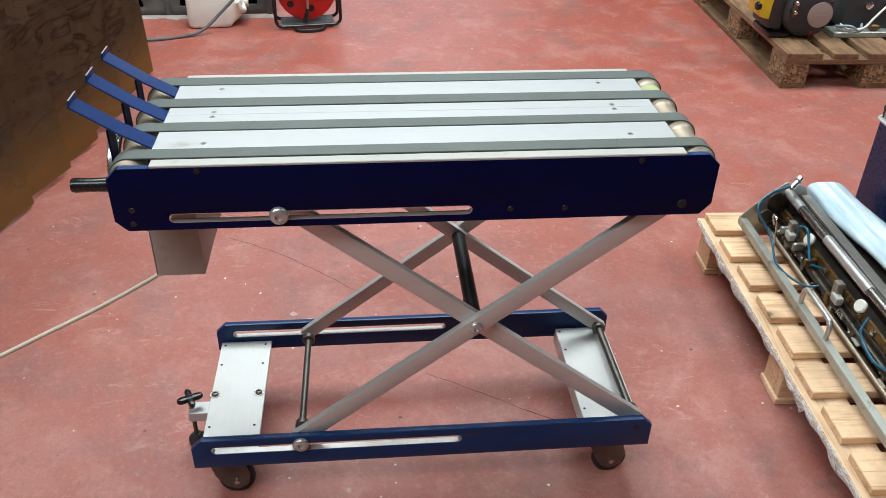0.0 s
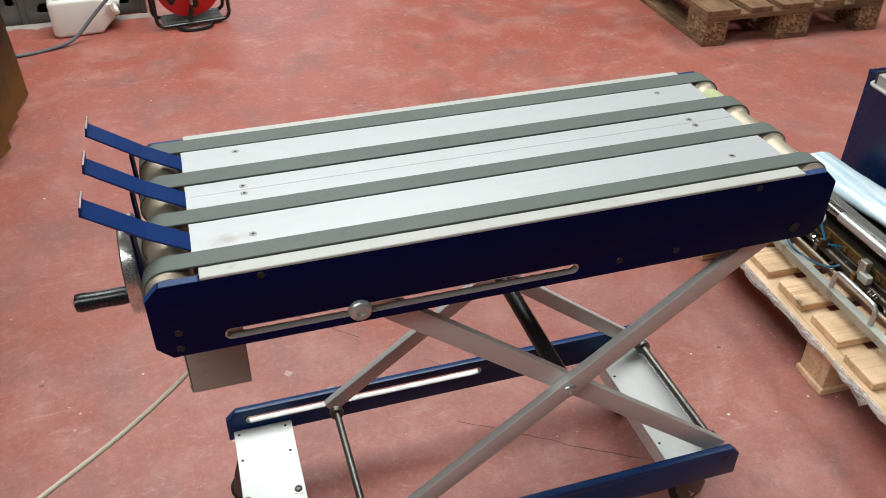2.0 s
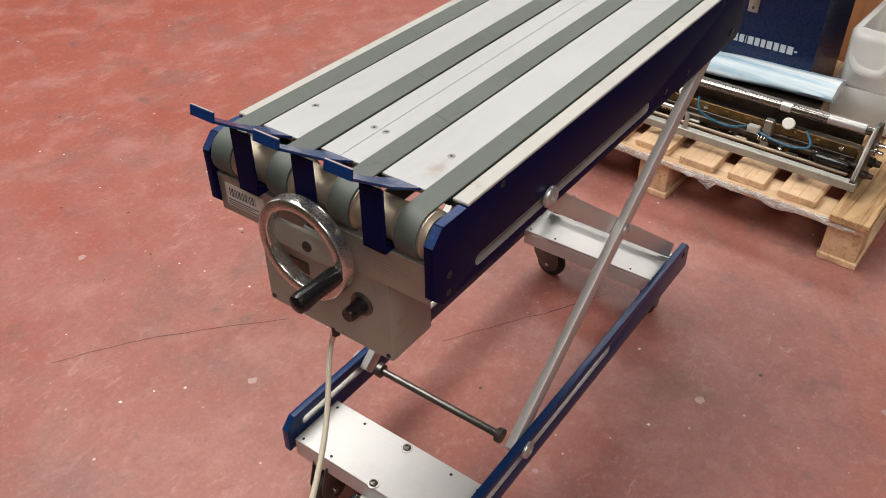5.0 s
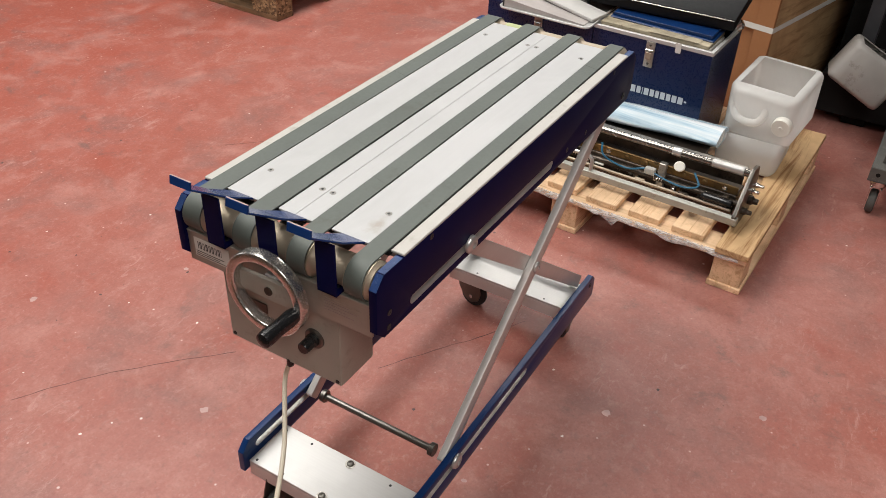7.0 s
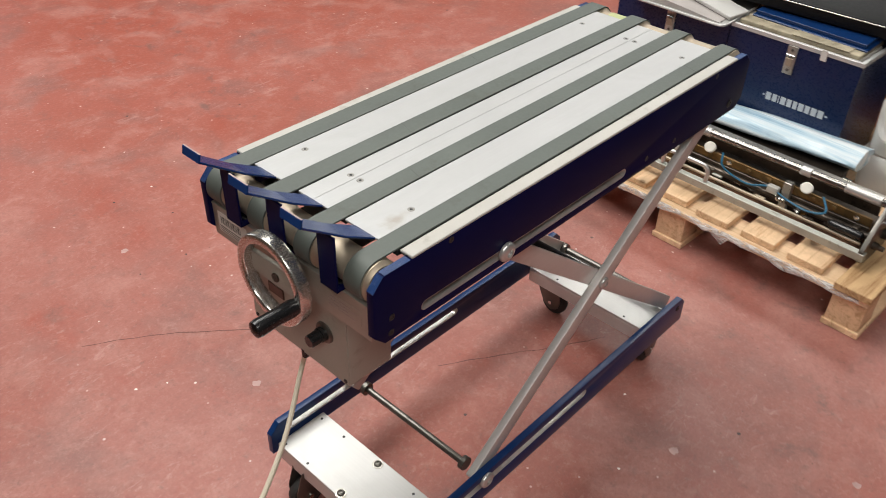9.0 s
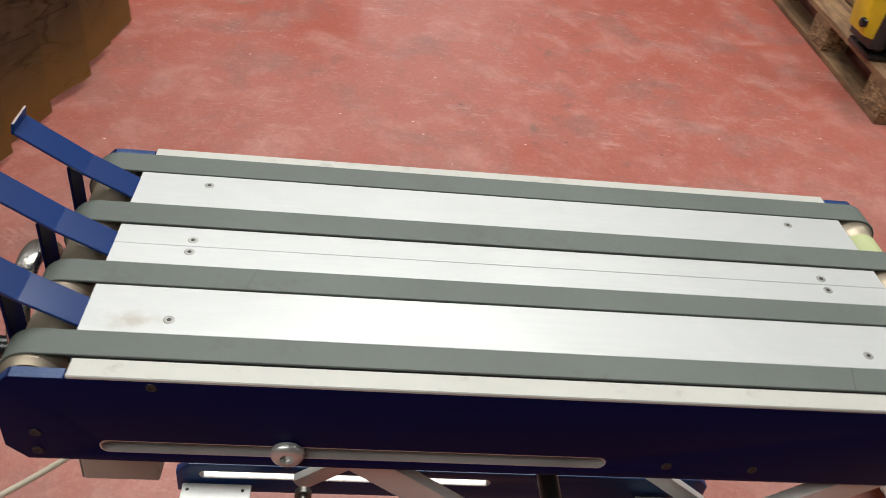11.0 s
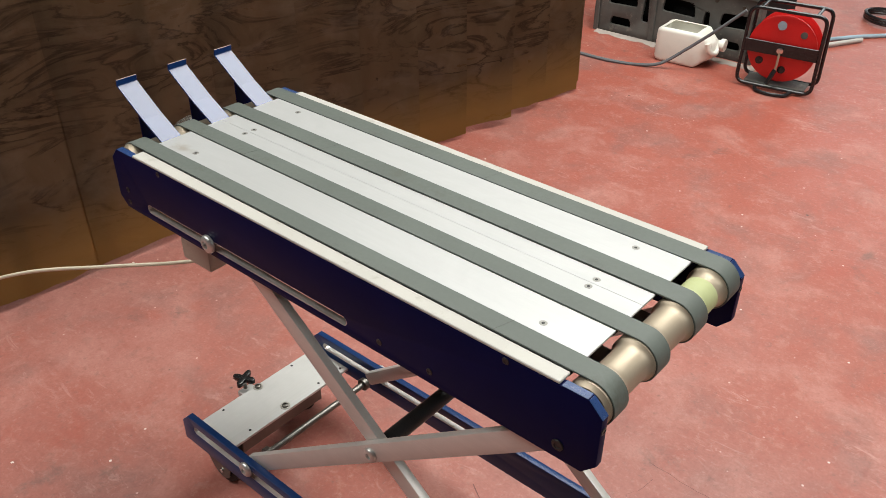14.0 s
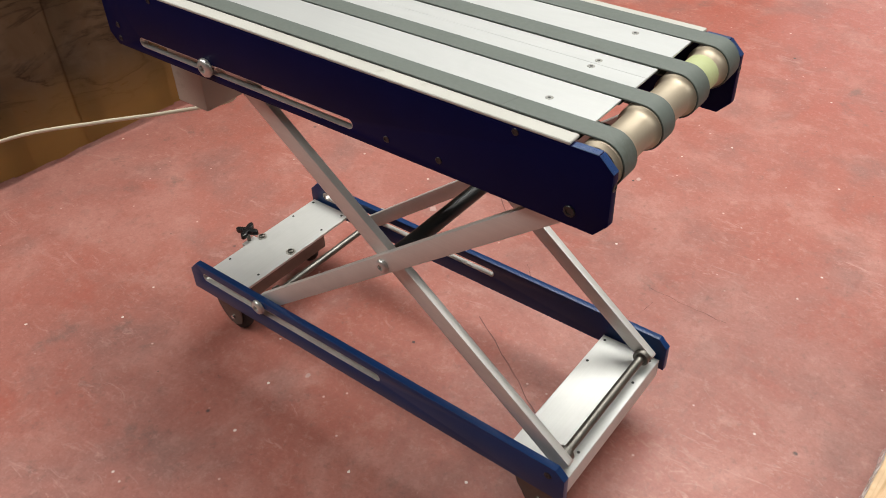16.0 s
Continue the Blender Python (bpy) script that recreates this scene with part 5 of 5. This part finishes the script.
def canister(name, m, size, label, mat, cut=True, levels=((-0.5, 0.84), (-0.47, 0.95), (-0.40, 1.0), (0.36, 1.0), (0.45, 0.95), (0.5, 0.84)), brim=0.036, fitted=True, cap_at=-0.31):
    """A jerry can lying on its back: handle and screw cap towards -x, a rectangular hole cut in the upper side."""
    sx, sy, sz = size
    can = thing(name, m, label, "canister")
    own = bmesh.new()
    rows = []
    for u, s in levels:
        pts = rounded([(-0.5 * s, -0.5 * s), (0.5 * s, -0.5 * s), (0.5 * s, 0.5 * s), (-0.5 * s, 0.5 * s)], 0.11, 4)
        rows.append([own.verts.new((u * sx, p.x * sy, p.y * sz)) for p in pts])
    for a, b in zip(rows, rows[1:]):
        for j in range(len(a)):
            i = (j + 1) % len(a)
            mid = (a[j].co + b[i].co) / 2
            own.faces.new([a[j], a[i], b[i], b[j]])
    own.faces.new(rows[0])
    own.faces.new(rows[-1][::-1])
    if cut:
        top = [f for f in own.faces if abs(f.calc_center_median().z - 0.5 * sz) < 1e-4 and f.calc_area() > 0.3 * sx * sy]
        got = bmesh.ops.inset_region(own, faces=top, thickness=brim)
        bmesh.ops.delete(own, geom=top, context="FACES")
    body = part("body", own, mat, can, "milky plastic body", 50)
    body.modifiers.new("shell", "SOLIDIFY").thickness = 0.003
    x = -0.5 * sx
    if not fitted:
        return can
    grip = smooth_line([(x + 0.016, 0.40 * sy, 0.26 * sz), (x + 0.004, 0.37 * sy, 0.06 * sz), (x - 0.012, 0.25 * sy, -0.05 * sz), (x - 0.012, 0.02 * sy, -0.06 * sz), (x - 0.002, -0.08 * sy, 0.06 * sz), (x + 0.016, -0.09 * sy, 0.26 * sz)], 6)
    part("handle", tube(grip, 0.0135, 12), mat, can, "moulded carrying handle")
    part("neck", cyl((x + 0.01, cap_at * sy, 0.06 * sz), (x - 0.016, cap_at * sy, 0.06 * sz), 0.024, 20), mat, can)
    cp = lathe([(0.034, 0), (0.034, 0.020), (0.031, 0.024), (0.008, 0.024), (0.006, 0.026), (0, 0.026)], (x - 0.010, cap_at * sy, 0.06 * sz), (-9, cap_at * sy, 0.06 * sz), 28)
    part("cap", cp, MILK_SOLID, can, "white screw cap")
    return can


canister("canister", PM @ pose(0.630, 0.165, 0.396, 0, -7, -5), (0.275, 0.245, 0.200), "milky plastic canister lying on its back with a cut opening", MILK, True, ((-0.5, 0.78), (-0.46, 0.90), (-0.36, 1.0), (0.42, 1.0), (0.48, 0.95), (0.5, 0.86)), 0.048, cap_at=-0.39)
tub = thing("plastic_tub", PM @ pose(0.620, 0.185, 0.1635, 0, 0, 2), "translucent plastic tub under the canister", "tub")
own = bmesh.new()
rows = []
for z, s in ((0.0, 0.84), (0.02, 0.93), (0.08, 0.97), (0.140, 1.0)):
    rows.append([own.verts.new((p.x * 0.262 * s, p.y * 0.240 * s, z)) for p in rounded([(-0.5, -0.5), (0.5, -0.5), (0.5, 0.5), (-0.5, 0.5)], 0.16, 5)])
for a, b in zip(rows, rows[1:]):
    for j in range(len(a)):
        own.faces.new([a[j], a[(j + 1) % len(a)], b[(j + 1) % len(a)], b[j]])
own.faces.new(rows[0][::-1])
sh = part("shell", own, MILK, tub, "", 60)
sh.modifiers.new("shell", "SOLIDIFY").thickness = 0.003

# ---- things further behind the pallet ----
crate = thing("wooden_crate", pose(2.78, -0.06, 0, 0, 0, -13), "large brown plywood shipping crate with a strap", "crate")
part("front_panel", box((0, 0.018, 0), (0.018, 0.9, 0.95), 0.001), CRATE_EDGE, crate, "brown plywood panel")
part("side_panel", box((0, 0, 0), (0.95, 0.0175, 0.95), 0.001), CRATE, crate, "pale plywood panel")
part("back_panel", box((0.932, 0.018, 0), (0.95, 0.9, 0.95), 0.001), CRATE, crate)
part("corner_batten", box((-0.018, -0.004, 0.0), (-0.0005, 0.075, 0.95), 0.001), CRATE_EDGE, crate, "orange-brown corner batten")
part("lid", box((0, 0, 0.951), (0.95, 0.9, 0.969), 0.001), CRATE, crate)
part("strap", box((-0.0196, -0.0055, 0.43), (-0.0186, 0.6, 0.453)), PAPER, crate, "white packing strap")
part("strap", box((-0.019, -0.0056, 0.43), (0.95, -0.0044, 0.453)), PAPER, crate, "white packing strap")

bench = thing("press_stand", pose(3.02, -1.75, 0), "near-black steel press stand with a grey beam", "machine")
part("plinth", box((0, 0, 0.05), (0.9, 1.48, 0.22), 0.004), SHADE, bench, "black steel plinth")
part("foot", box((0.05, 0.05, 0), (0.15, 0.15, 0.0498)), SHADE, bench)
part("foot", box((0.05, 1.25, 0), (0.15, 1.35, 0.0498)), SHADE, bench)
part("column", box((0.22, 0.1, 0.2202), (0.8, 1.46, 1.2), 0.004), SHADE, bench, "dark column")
part("beam", box((0.06, 0.0, 0.74), (0.12, 1.38, 0.80), 0.004), MOTOR, bench, "grey steel beam")
part("post", box((0.06, 1.32, 0.2202), (0.12, 1.38, 0.7398), 0.004), MOTOR, bench, "grey steel post")
brace = box((-0.02, -0.02, 0), (0.02, 0.02, 0.75), 0.002)
brace.transform(pose(0.09, 1.3, 0.225, 48, 0, 0))
part("brace", brace, MOTOR, bench, "grey steel brace")
clampb = part("clamp_block", box((-0.03, 1.27, 0.2203), (0.058, 1.37, 0.36), 0.003), ROD, bench, "dark clamp block with a screw")
socket_screw((-0.03, 1.32, 0.30), (-1, 0, 0), 0.018, STEEL, clampb)
canister("canister", pose(2.93, -0.44, 0.302, 28, 8, 8), (0.21, 0.25, 0.18), "grimy cut-open plastic canister propped on the press stand", GRIMY, True, ((-0.5, 0.80), (-0.46, 0.92), (-0.38, 1.0), (0.36, 1.0), (0.45, 0.95), (0.5, 0.84)), 0.02, False)

trolley = thing("trolley", pose(2.31, -0.62, 0), "grey perforated steel trolley on a swivel caster", "trolley")
part("deck", box((-0.03, -0.82, 0.148), (0.55, 0.03, 0.205), 0.003), GREY_IRON, trolley, "grey steel deck")
post = part("post", box((0.02, -0.05, 0.2052), (0.06, 0.0, 0.9), 0.003), GREY_IRON, trolley, "grey perforated post")
# holes are near-black discs on the face, their inner shade painted
for k in range(9):
    part("hole", cyl((0.0192, -0.025, 0.25 + 0.07 * k), (0.0199, -0.025, 0.25 + 0.07 * k), 0.008, 12), SHADE, post)
for k in range(8):
    part("hole", cyl((-0.0308, 0.0 - 0.09 * k, 0.178), (-0.0301, 0.0 - 0.09 * k, 0.178), 0.008, 12), SHADE, trolley, "near-black disc painted as a drilled hole")
part("swivel", lathe([(0.026, 0), (0.030, 0.01), (0.026, 0.03)], (0.012, -0.01, 0.1175), (0.012, -0.01, 1), 20), STEEL, trolley)
for s in (-1, 1):
    part("fork", upright_plate(rounded([(-0.02, 0.12), (0.035, 0.12), (0.042, 0.04), (0.016, 0.035)], 0.008, 3), [], -0.01 + s * 0.019 - 0.0015, 0.003), STEEL, trolley, "steel fork cheek")
part("wheel", lathe([(0.012, 0), (0.040, 0.001), (0.045, 0.006), (0.046, 0.015), (0.045, 0.024), (0.040, 0.029), (0.012, 0.03)], (0.028, -0.025, 0.046), (0.028, 1, 0.046), 28), GREY_IRON, trolley, "grey rubber wheel")

# ---- the second pallet with a geared motor ----
QM = pose(2.535, 2.425, 0, 0, 0, -2.5) @ Matrix.Scale(1.25, 4)
pal2 = thing("pallet", QM, "old weathered pallet carrying a geared motor", "pallet")
for x, w in ((0.0, 0.10), (0.3275, 0.145), (0.70, 0.10)):
    for y in (0.0, 0.5275, 1.055):
        board("block", (x, y, 0.022), (x + w, y + 0.145, 0.100), CHIP, pal2, "rough pressed wood block")
for x, w in ((0.0, 0.10), (0.3275, 0.145), (0.70, 0.10)):
    board("skid", (x, 0.0, 0.0), (x + w, 1.2, 0.0218), OLD_Y, pal2, "thin bottom skid")
for y in (0.0, 0.5275, 1.055):
    board("stringer", (0.0, y, 0.1002), (0.80, y + 0.145, 0.1218), OLD_X, pal2, "cross board")
for x, w in ((0.0, 0.145), (0.1875, 0.10), (0.3275, 0.145), (0.5125, 0.10), (0.655, 0.145)):
    board("top_board", (x, 0.0, 0.1220), (x + w, 1.2, 0.1440), OLD_Y, pal2, "weathered top board")

motor = thing("geared_motor", pose(2.72, 2.69, 0.1805, 0, 0, 0), "dark grey geared motor with a round pale plate on a pallet", "motor")
part("housing", lathe([(0.04, -0.012), (0.100, -0.010), (0.120, 0.0), (0.132, 0.018), (0.134, 0.08), (0.128, 0.085), (0.134, 0.09), (0.128, 0.125), (0.134, 0.13), (0.134, 0.24), (0.08, 0.25)], (-0.008, -0.06, 0.136), (-0.008, 1, 0.136), 44), MOTOR, motor, "dark grey rounded motor housing")
part("face_plate", lathe([(0.064, 0), (0.064, 0.004), (0.060, 0.005), (0, 0.005)], (0.036, -0.0722, 0.128), (0.036, -9, 0.128), 36), DISC, motor, "round pale pink plate with a faint printed line")
part("print_line", box((0.002, -0.0782, 0.126), (0.070, -0.0775, 0.132)), GREY_BOX, motor)
for k in range(5):
    a = 0.5 + 2 * math.pi * k / 5
    socket_screw((-0.008 + 0.110 * math.cos(a), -0.066, 0.136 + 0.110 * math.sin(a)), (0, -1, 0), 0.006, BLACK, motor, "dark socket screw")
part("gear_case", upright_plate(rounded([(-0.262, 0.112), (-0.212, 0.098), (-0.196, 0.36), (-0.300, 0.36)], 0.006, 3), [], -0.045, 0.14, 0.003), YELLOW, motor, "yellow painted gear case")
part("flange_block", box((-0.207, -0.035, 0.050), (-0.132, 0.16, 0.33), 0.008, 2), MOTOR, motor, "dark cast flange")
part("buffer", lathe([(0.013, 0), (0.021, 0.004), (0.021, 0.022), (0.013, 0.028)], (-0.262, -0.03, 0.165), (-1, -0.03, 0.165), 16), BLACK, motor, "black rubber buffer")
part("mount", box((-0.190, -0.040, 0.0), (-0.080, 0.17, 0.030), 0.008, 2), BLACK, motor, "black rubber mounting foot")
part("mount", box((-0.165, -0.020, 0.0302), (-0.125, 0.15, 0.07), 0.006, 2), BLACK, motor)
part("terminal", box((-0.116, -0.079, 0.115), (-0.088, -0.058, 0.22), 0.006, 2), ROD, motor, "dark terminal strip")
for z in (0.145, 0.190):
    part("terminal_nut", lathe([(0.013, 0), (0.013, 0.006), (0.009, 0.014), (0, 0.016)], (-0.102, -0.079, z), (-0.102, -9, z), 14), STEEL, motor, "bright terminal nut")
part("drain_plug", lathe([(0.013, 0), (0.013, 0.006), (0, 0.01)], (0.010, -0.066, 0.036), (0.010, -9, 0.036), 12), plain("dark_red_plastic", (0.12, 0.012, 0.012), 0.5), motor, "small dark red drain plug")
blk = thing("dark_machine_block", pose(3.05, 2.70, 0.1805), "dark steel machine block behind the motor", "machine part")
part("body", box((-0.12, 0.0, 0.03), (0.25, 0.35, 0.22), 0.012, 2), MOTOR, blk, "dark steel body")
part("base_strip", box((-0.18, -0.06, 0.0), (0.25, 0.05, 0.028), 0.003), GREEN_GREY, blk, "pale steel base strip")
part("bolt", lathe([(0.02, 0), (0.02, 0.012), (0.012, 0.016), (0, 0.016)], (0.0, 0.0, 0.15), (0.0, -1, 0.15), 14), STEEL, blk)
part("brass_fitting", lathe([(0.01, 0), (0.016, 0.006), (0.016, 0.03), (0.008, 0.05)], (0.02, -0.03, 0.045), (0.4, -0.08, 0.05), 12), BRASS, blk, "small brass fitting")
for pts, mt in (((( -0.14, -0.02, 0.06), (-0.10, -0.05, 0.04), (-0.03, -0.06, 0.05), (0.02, -0.05, 0.10), (0.08, -0.03, 0.15), (0.18, 0.0, 0.22)), MILK_SOLID), (((-0.16, -0.02, 0.05), (-0.10, -0.06, 0.06), (-0.04, -0.05, 0.03), (-0.02, -0.02, 0.06)), HOSE_PALE)):
    part("lead", tube(smooth_line(pts, 6), 0.006, 8), mt, blk, "loose connecting lead")

# ---- the far corner: cable reel, canister, grey casting, barrel, cables ----
reel = thing("cable_reel", pose(0.150, 3.50, 0, 0, 0, 8), "red steel cable reel in a black tubular stand", "cable reel")
for y in (-0.075, 0.075):
    loop = rounded([(-0.185, y, 0.018), (0.185, y, 0.018), (0.180, y, 0.405), (-0.180, y, 0.405)], 0.045, 6)
    part("stand", tube(loop, 0.0095, 10, closed=True), BLACK, reel, "black tubular stand frame")
for x in (-0.13, 0.13):
    part("foot_bar", cyl((x, -0.075, 0.018), (x, 0.075, 0.018), 0.0085, 10), BLACK, reel)
    part("top_bar", cyl((x, -0.075, 0.405), (x, 0.075, 0.405), 0.0085, 10), BLACK, reel)
part("front_foot", tube(smooth_line([(-0.085, -0.075, 0.014), (-0.07, -0.125, 0.010), (-0.02, -0.145, 0.010), (0.03, -0.145, 0.010), (0.075, -0.125, 0.010), (0.09, -0.075, 0.014)], 5), 0.0095, 10), BLACK, reel, "bent black foot tube")
part("tray", box((-0.15, -0.06, 0.022), (0.15, 0.06, 0.028), 0.002), GREY_IRON, reel, "grey sheet tray")
for y in (-0.060, 0.054):
    drum = part("drum", lathe([(0.02, 0), (0.160, 0), (0.166, 0.003), (0.166, 0.010), (0.160, 0.006), (0.02, 0.006)], (0, y, 0.215), (0, 1, 0.215), 52), RED, reel, "red steel reel flange")
    if y < 0:
        part("band", box((-0.176, y - 0.020, 0.184), (0.176, y - 0.012, 0.247), 0.002), BLACK, reel, "wide black cross band")
        for x, z, r, mt in ((-0.095, 0.142, 0.019, BLACK), (0.020, 0.113, 0.019, BLACK), (-0.020, 0.330, 0.022, HOSE_PALE), (0.090, 0.300, 0.017, GREY_IRON)):
            part("socket", lathe([(r, 0), (r, 0.004), (r * 0.7, 0.005), (0, 0.005)], (x, y - 0.0005, z), (x, y - 1, z), 18), mt, drum, "round outlet cover")
part("cable_pack", lathe([(0.055, 0), (0.128, 0.0), (0.134, 0.02), (0.128, 0.04), (0.134, 0.06), (0.128, 0.08), (0.134, 0.098), (0.055, 0.108)], (0, -0.053, 0.215), (0, 1, 0.215), 36), RED, reel, "red winding core")
part("crank", tube(smooth_line([(0.0, -0.088, 0.222), (0.0, -0.094, 0.17), (-0.002, -0.096, 0.115)], 5), 0.0062, 8), STEEL_Y, reel, "brass-coloured crank arm")
part("crank_hub", lathe([(0.016, 0), (0.016, 0.014), (0, 0.018)], (0, -0.080, 0.215), (0, -1, 0.215), 16), STEEL, reel)
part("crank_grip", cyl((-0.002, -0.098, 0.120), (-0.026, -0.120, 0.048), 0.0115, 12, bev=0.002), BLACK, reel, "black crank grip")

jug = canister("canister", pose(-0.375, 3.545, 0.093, 0, 0, 184), (0.30, 0.20, 0.185), "white plastic canister lying on the floor", MILK_SOLID, True, ((-0.5, 0.42), (-0.485, 0.50), (-0.40, 0.66), (-0.27, 0.97), (-0.22, 1.0), (0.40, 1.0), (0.47, 0.95), (0.5, 0.86)), 0.024)

cast = thing("grey_casting", pose(-1.05, 3.68, 0, 0, 0, 2), "dusty grey machine casting with recessed slots on the floor", "machine casting")
holes = [rounded([(x0, z0), (x1, z0 + dz), (x1 - 0.01, z1), (x0 + 0.012, z1 - dz)], 0.018, 3) for x0, x1, z0, z1, dz in ((0.08, 0.27, 0.17, 0.25, 0.006), (0.30, 0.345, 0.10, 0.26, 0.0), (0.42, 0.62, 0.19, 0.265, -0.006), (0.66, 0.71, 0.08, 0.24, 0.004), (0.76, 0.93, 0.17, 0.25, 0.005), (0.10, 0.24, 0.05, 0.10, 0.0), (0.44, 0.60, 0.05, 0.105, 0.004), (0.78, 0.90, 0.055, 0.10, 0.0))]
part("front_wall", upright_plate([(0, 0), (0.98, 0), (0.98, 0.34), (0, 0.34)], holes, 0.0, 0.022, 0.002), GREY_IRON, cast, "dusty grey cast wall with irregular openings")
# near-black core gives the openings their shade by colour
part("body", box((0.004, 0.09, 0), (0.976, 0.6, 0.335), 0.006), SHADE, cast, "near-black core painted as shade behind the openings")
for x in (0.002, 0.36, 0.95):
    part("rib", box((x, -0.014, 0), (x + 0.030, -0.0005, 0.34), 0.004), GREY_IRON, cast, "raised casting rib")
    part("side_wall", box((x + 0.002, 0.0225, 0.002), (x + 0.026, 0.0895, 0.334), 0.002), GREY_IRON, cast)
for k in range(6):
    x = 0.11 + 0.155 * k
    part("bolt", lathe([(0.011, 0), (0.011, 0.006), (0.006, 0.008), (0, 0.008)], (x, -0.0005, 0.305 - 0.012 * (k % 2)), (x, -1, 0.305), 8), OILY, cast, "rusty bolt head")
part("rim", box((-0.01, -0.018, 0.3405), (0.99, 0.61, 0.375), 0.004), GREY_IRON, cast)
own = bmesh.new()
last = None
for k in range(41):
    x = -1.02 + 1.0 * k / 40
    w = 0.045 + 0.035 * noise.noise((k * 0.35, 4.0, 0)) + 0.02 * noise.noise((k * 1.3, 1.0, 0))
    row = [own.verts.new((x, 3.672 - max(0.008, w), 0.0008)), own.verts.new((x, 3.66, 0.006)), own.verts.new((x, 3.672, 0.009))]
    if last:
        for a in (0, 1):
            own.faces.new([last[a], row[a], row[a + 1], last[a + 1]])
    last = row
tagged(part("floor_dust", own, DUST), "pale dust swept against the grey casting", "dust", kind="stuff")

barrel = thing("barrel", pose(-1.62, 3.95, 0), "brown steel barrel standing behind the curtain", "barrel")
part("body", lathe([(0.24, 0), (0.28, 0.01), (0.28, 0.28), (0.287, 0.30), (0.28, 0.32), (0.28, 0.58), (0.287, 0.60), (0.28, 0.62), (0.28, 0.87), (0.27, 0.88)], (0, 0, 0), (0, 0, 1), 40), OLD_X, barrel, "brown painted steel body")

cabl = thing("power_cable", pose(0, 0, 0), "thick grey power cable lying across the floor", "cable")
pts = smooth_line([(-2.6, 3.25, 0.009), (-1.42, 3.22, 0.009), (-0.98, 3.235, 0.009), (-0.70, 3.24, 0.009), (-0.53, 3.29, 0.009), (-0.42, 3.34, 0.03), (-0.31, 3.39, 0.12), (-0.18, 3.42, 0.24), (-0.06, 3.46, 0.36)], 8)
part("sheath", tube(pts, 0.0085, 10), GREY_CABLE, cabl)
hose = thing("air_hose", pose(0, 0, 0), "pale blue hose lying on the floor behind the reel", "hose")
part("run", tube(smooth_line([(0.05, 4.3, 0.012), (0.22, 4.55, 0.012), (0.50, 4.9, 0.012), (0.9, 5.6, 0.012), (1.6, 6.2, 0.012)], 8), 0.012, 10), HOSE_PALE, hose)
part("nozzle", cyl((0.10, 4.20, 0.016), (0.26, 4.50, 0.016), 0.013, 12), STRIP, hose, "pale cream nozzle")
coil = thing("cable_coil", pose(0.32, 5.0, 0), "black cable coiled on the floor", "cable")
part("coil", tube([Vector((0.20 * math.cos(a) * (1 + 0.05 * math.sin(3 * a)), 0.15 * math.sin(a), 0.014 + 0.012 * (a / 6.3))) for a in [2 * math.pi * k / 30 for k in range(90)]], 0.011, 8), BLACK, coil)

# ---- the strip curtain ----
LINE = smooth_line([(-2.1, -0.95, 0), (-1.60, -0.68, 0), (-1.20, -0.38, 0), (-1.00, -0.10, 0), (-0.945, 0.15, 0), (-0.935, 0.42, 0), (-0.90, 0.75, 0), (-0.81, 1.30, 0), (-0.70, 1.95, 0), (-0.645, 2.28, 0), (-0.640, 2.72, 0), (-0.645, 2.80, 0)], 12)
lengths = [0.0]
for a, b in zip(LINE, LINE[1:]):
    lengths.append(lengths[-1] + (b - a).length)


def on_line(s):
    s = max(0.0, min(lengths[-1] - 1e-6, s))
    k = next(j for j in range(len(lengths) - 1) if lengths[j + 1] >= s)
    f = (s - lengths[k]) / (lengths[k + 1] - lengths[k])
    p = LINE[k].lerp(LINE[k + 1], f)
    d = (LINE[k + 1] - LINE[k]).normalized()
    return p, Vector((d.y, -d.x, 0))


def strip_mesh(s0, width, low, shift, phase, top=2.2):
    bm = bmesh.new()
    rows = []
    zs = [low + 0.08 * k for k in range(14)] + [1.3, 1.6, 1.9, top]
    for z in zs:
        row = []
        for j in range(7):
            u = j / 6
            p, nrm = on_line(s0 + width * u)
            bow = 0.007 * math.sin(math.pi * u) + 0.006 * noise.noise((phase, u * 2, z * 3))
            lean = 0.05 * (z - 0.3) * 0.4
            turned = max(0.0, min(1.0, (p.y - 0.8) / 1.1)) * 0.085 * (0.5 - u)
            q = p + nrm * (shift + bow - turned) + Vector((-lean, 0, 0))
            zz = z + (0.012 * noise.noise((phase, u * 4, 9)) + 0.02 * (u - 0.5) * noise.noise((phase, 1, 1)) if z == low else 0)
            row.append(bm.verts.new((q.x, q.y, zz)))
        rows.append(row)
    for a, b in zip(rows, rows[1:]):
        for j in range(6):
            bm.faces.new([a[j], a[j + 1], b[j + 1], b[j]])
    bmesh.ops.solidify(bm, geom=bm.faces[:], thickness=0.004)
    return bm


curtain = thing("strip_curtain", pose(0, 0, 0), "smoky brown plastic strip curtain hanging to the floor", "strip curtain")
s, k = 0.0, 0
crng = random.Random(11)
while s < lengths[-1] - 0.05:
    w = min(0.335, lengths[-1] - s)
    part("strip", strip_mesh(s, w, 0.012 + crng.uniform(0, 0.03), 0.006 if k % 2 else -0.003, k * 3.7), CURTAIN, curtain, "", 60)
    s += 0.265
    k += 1
part("rail", tube([on_line(lengths[-1] * j / 30)[0] + Vector((-0.038, 0, 2.21)) for j in range(31)], 0.02, 10), ROD, curtain, "dark hanging rail")
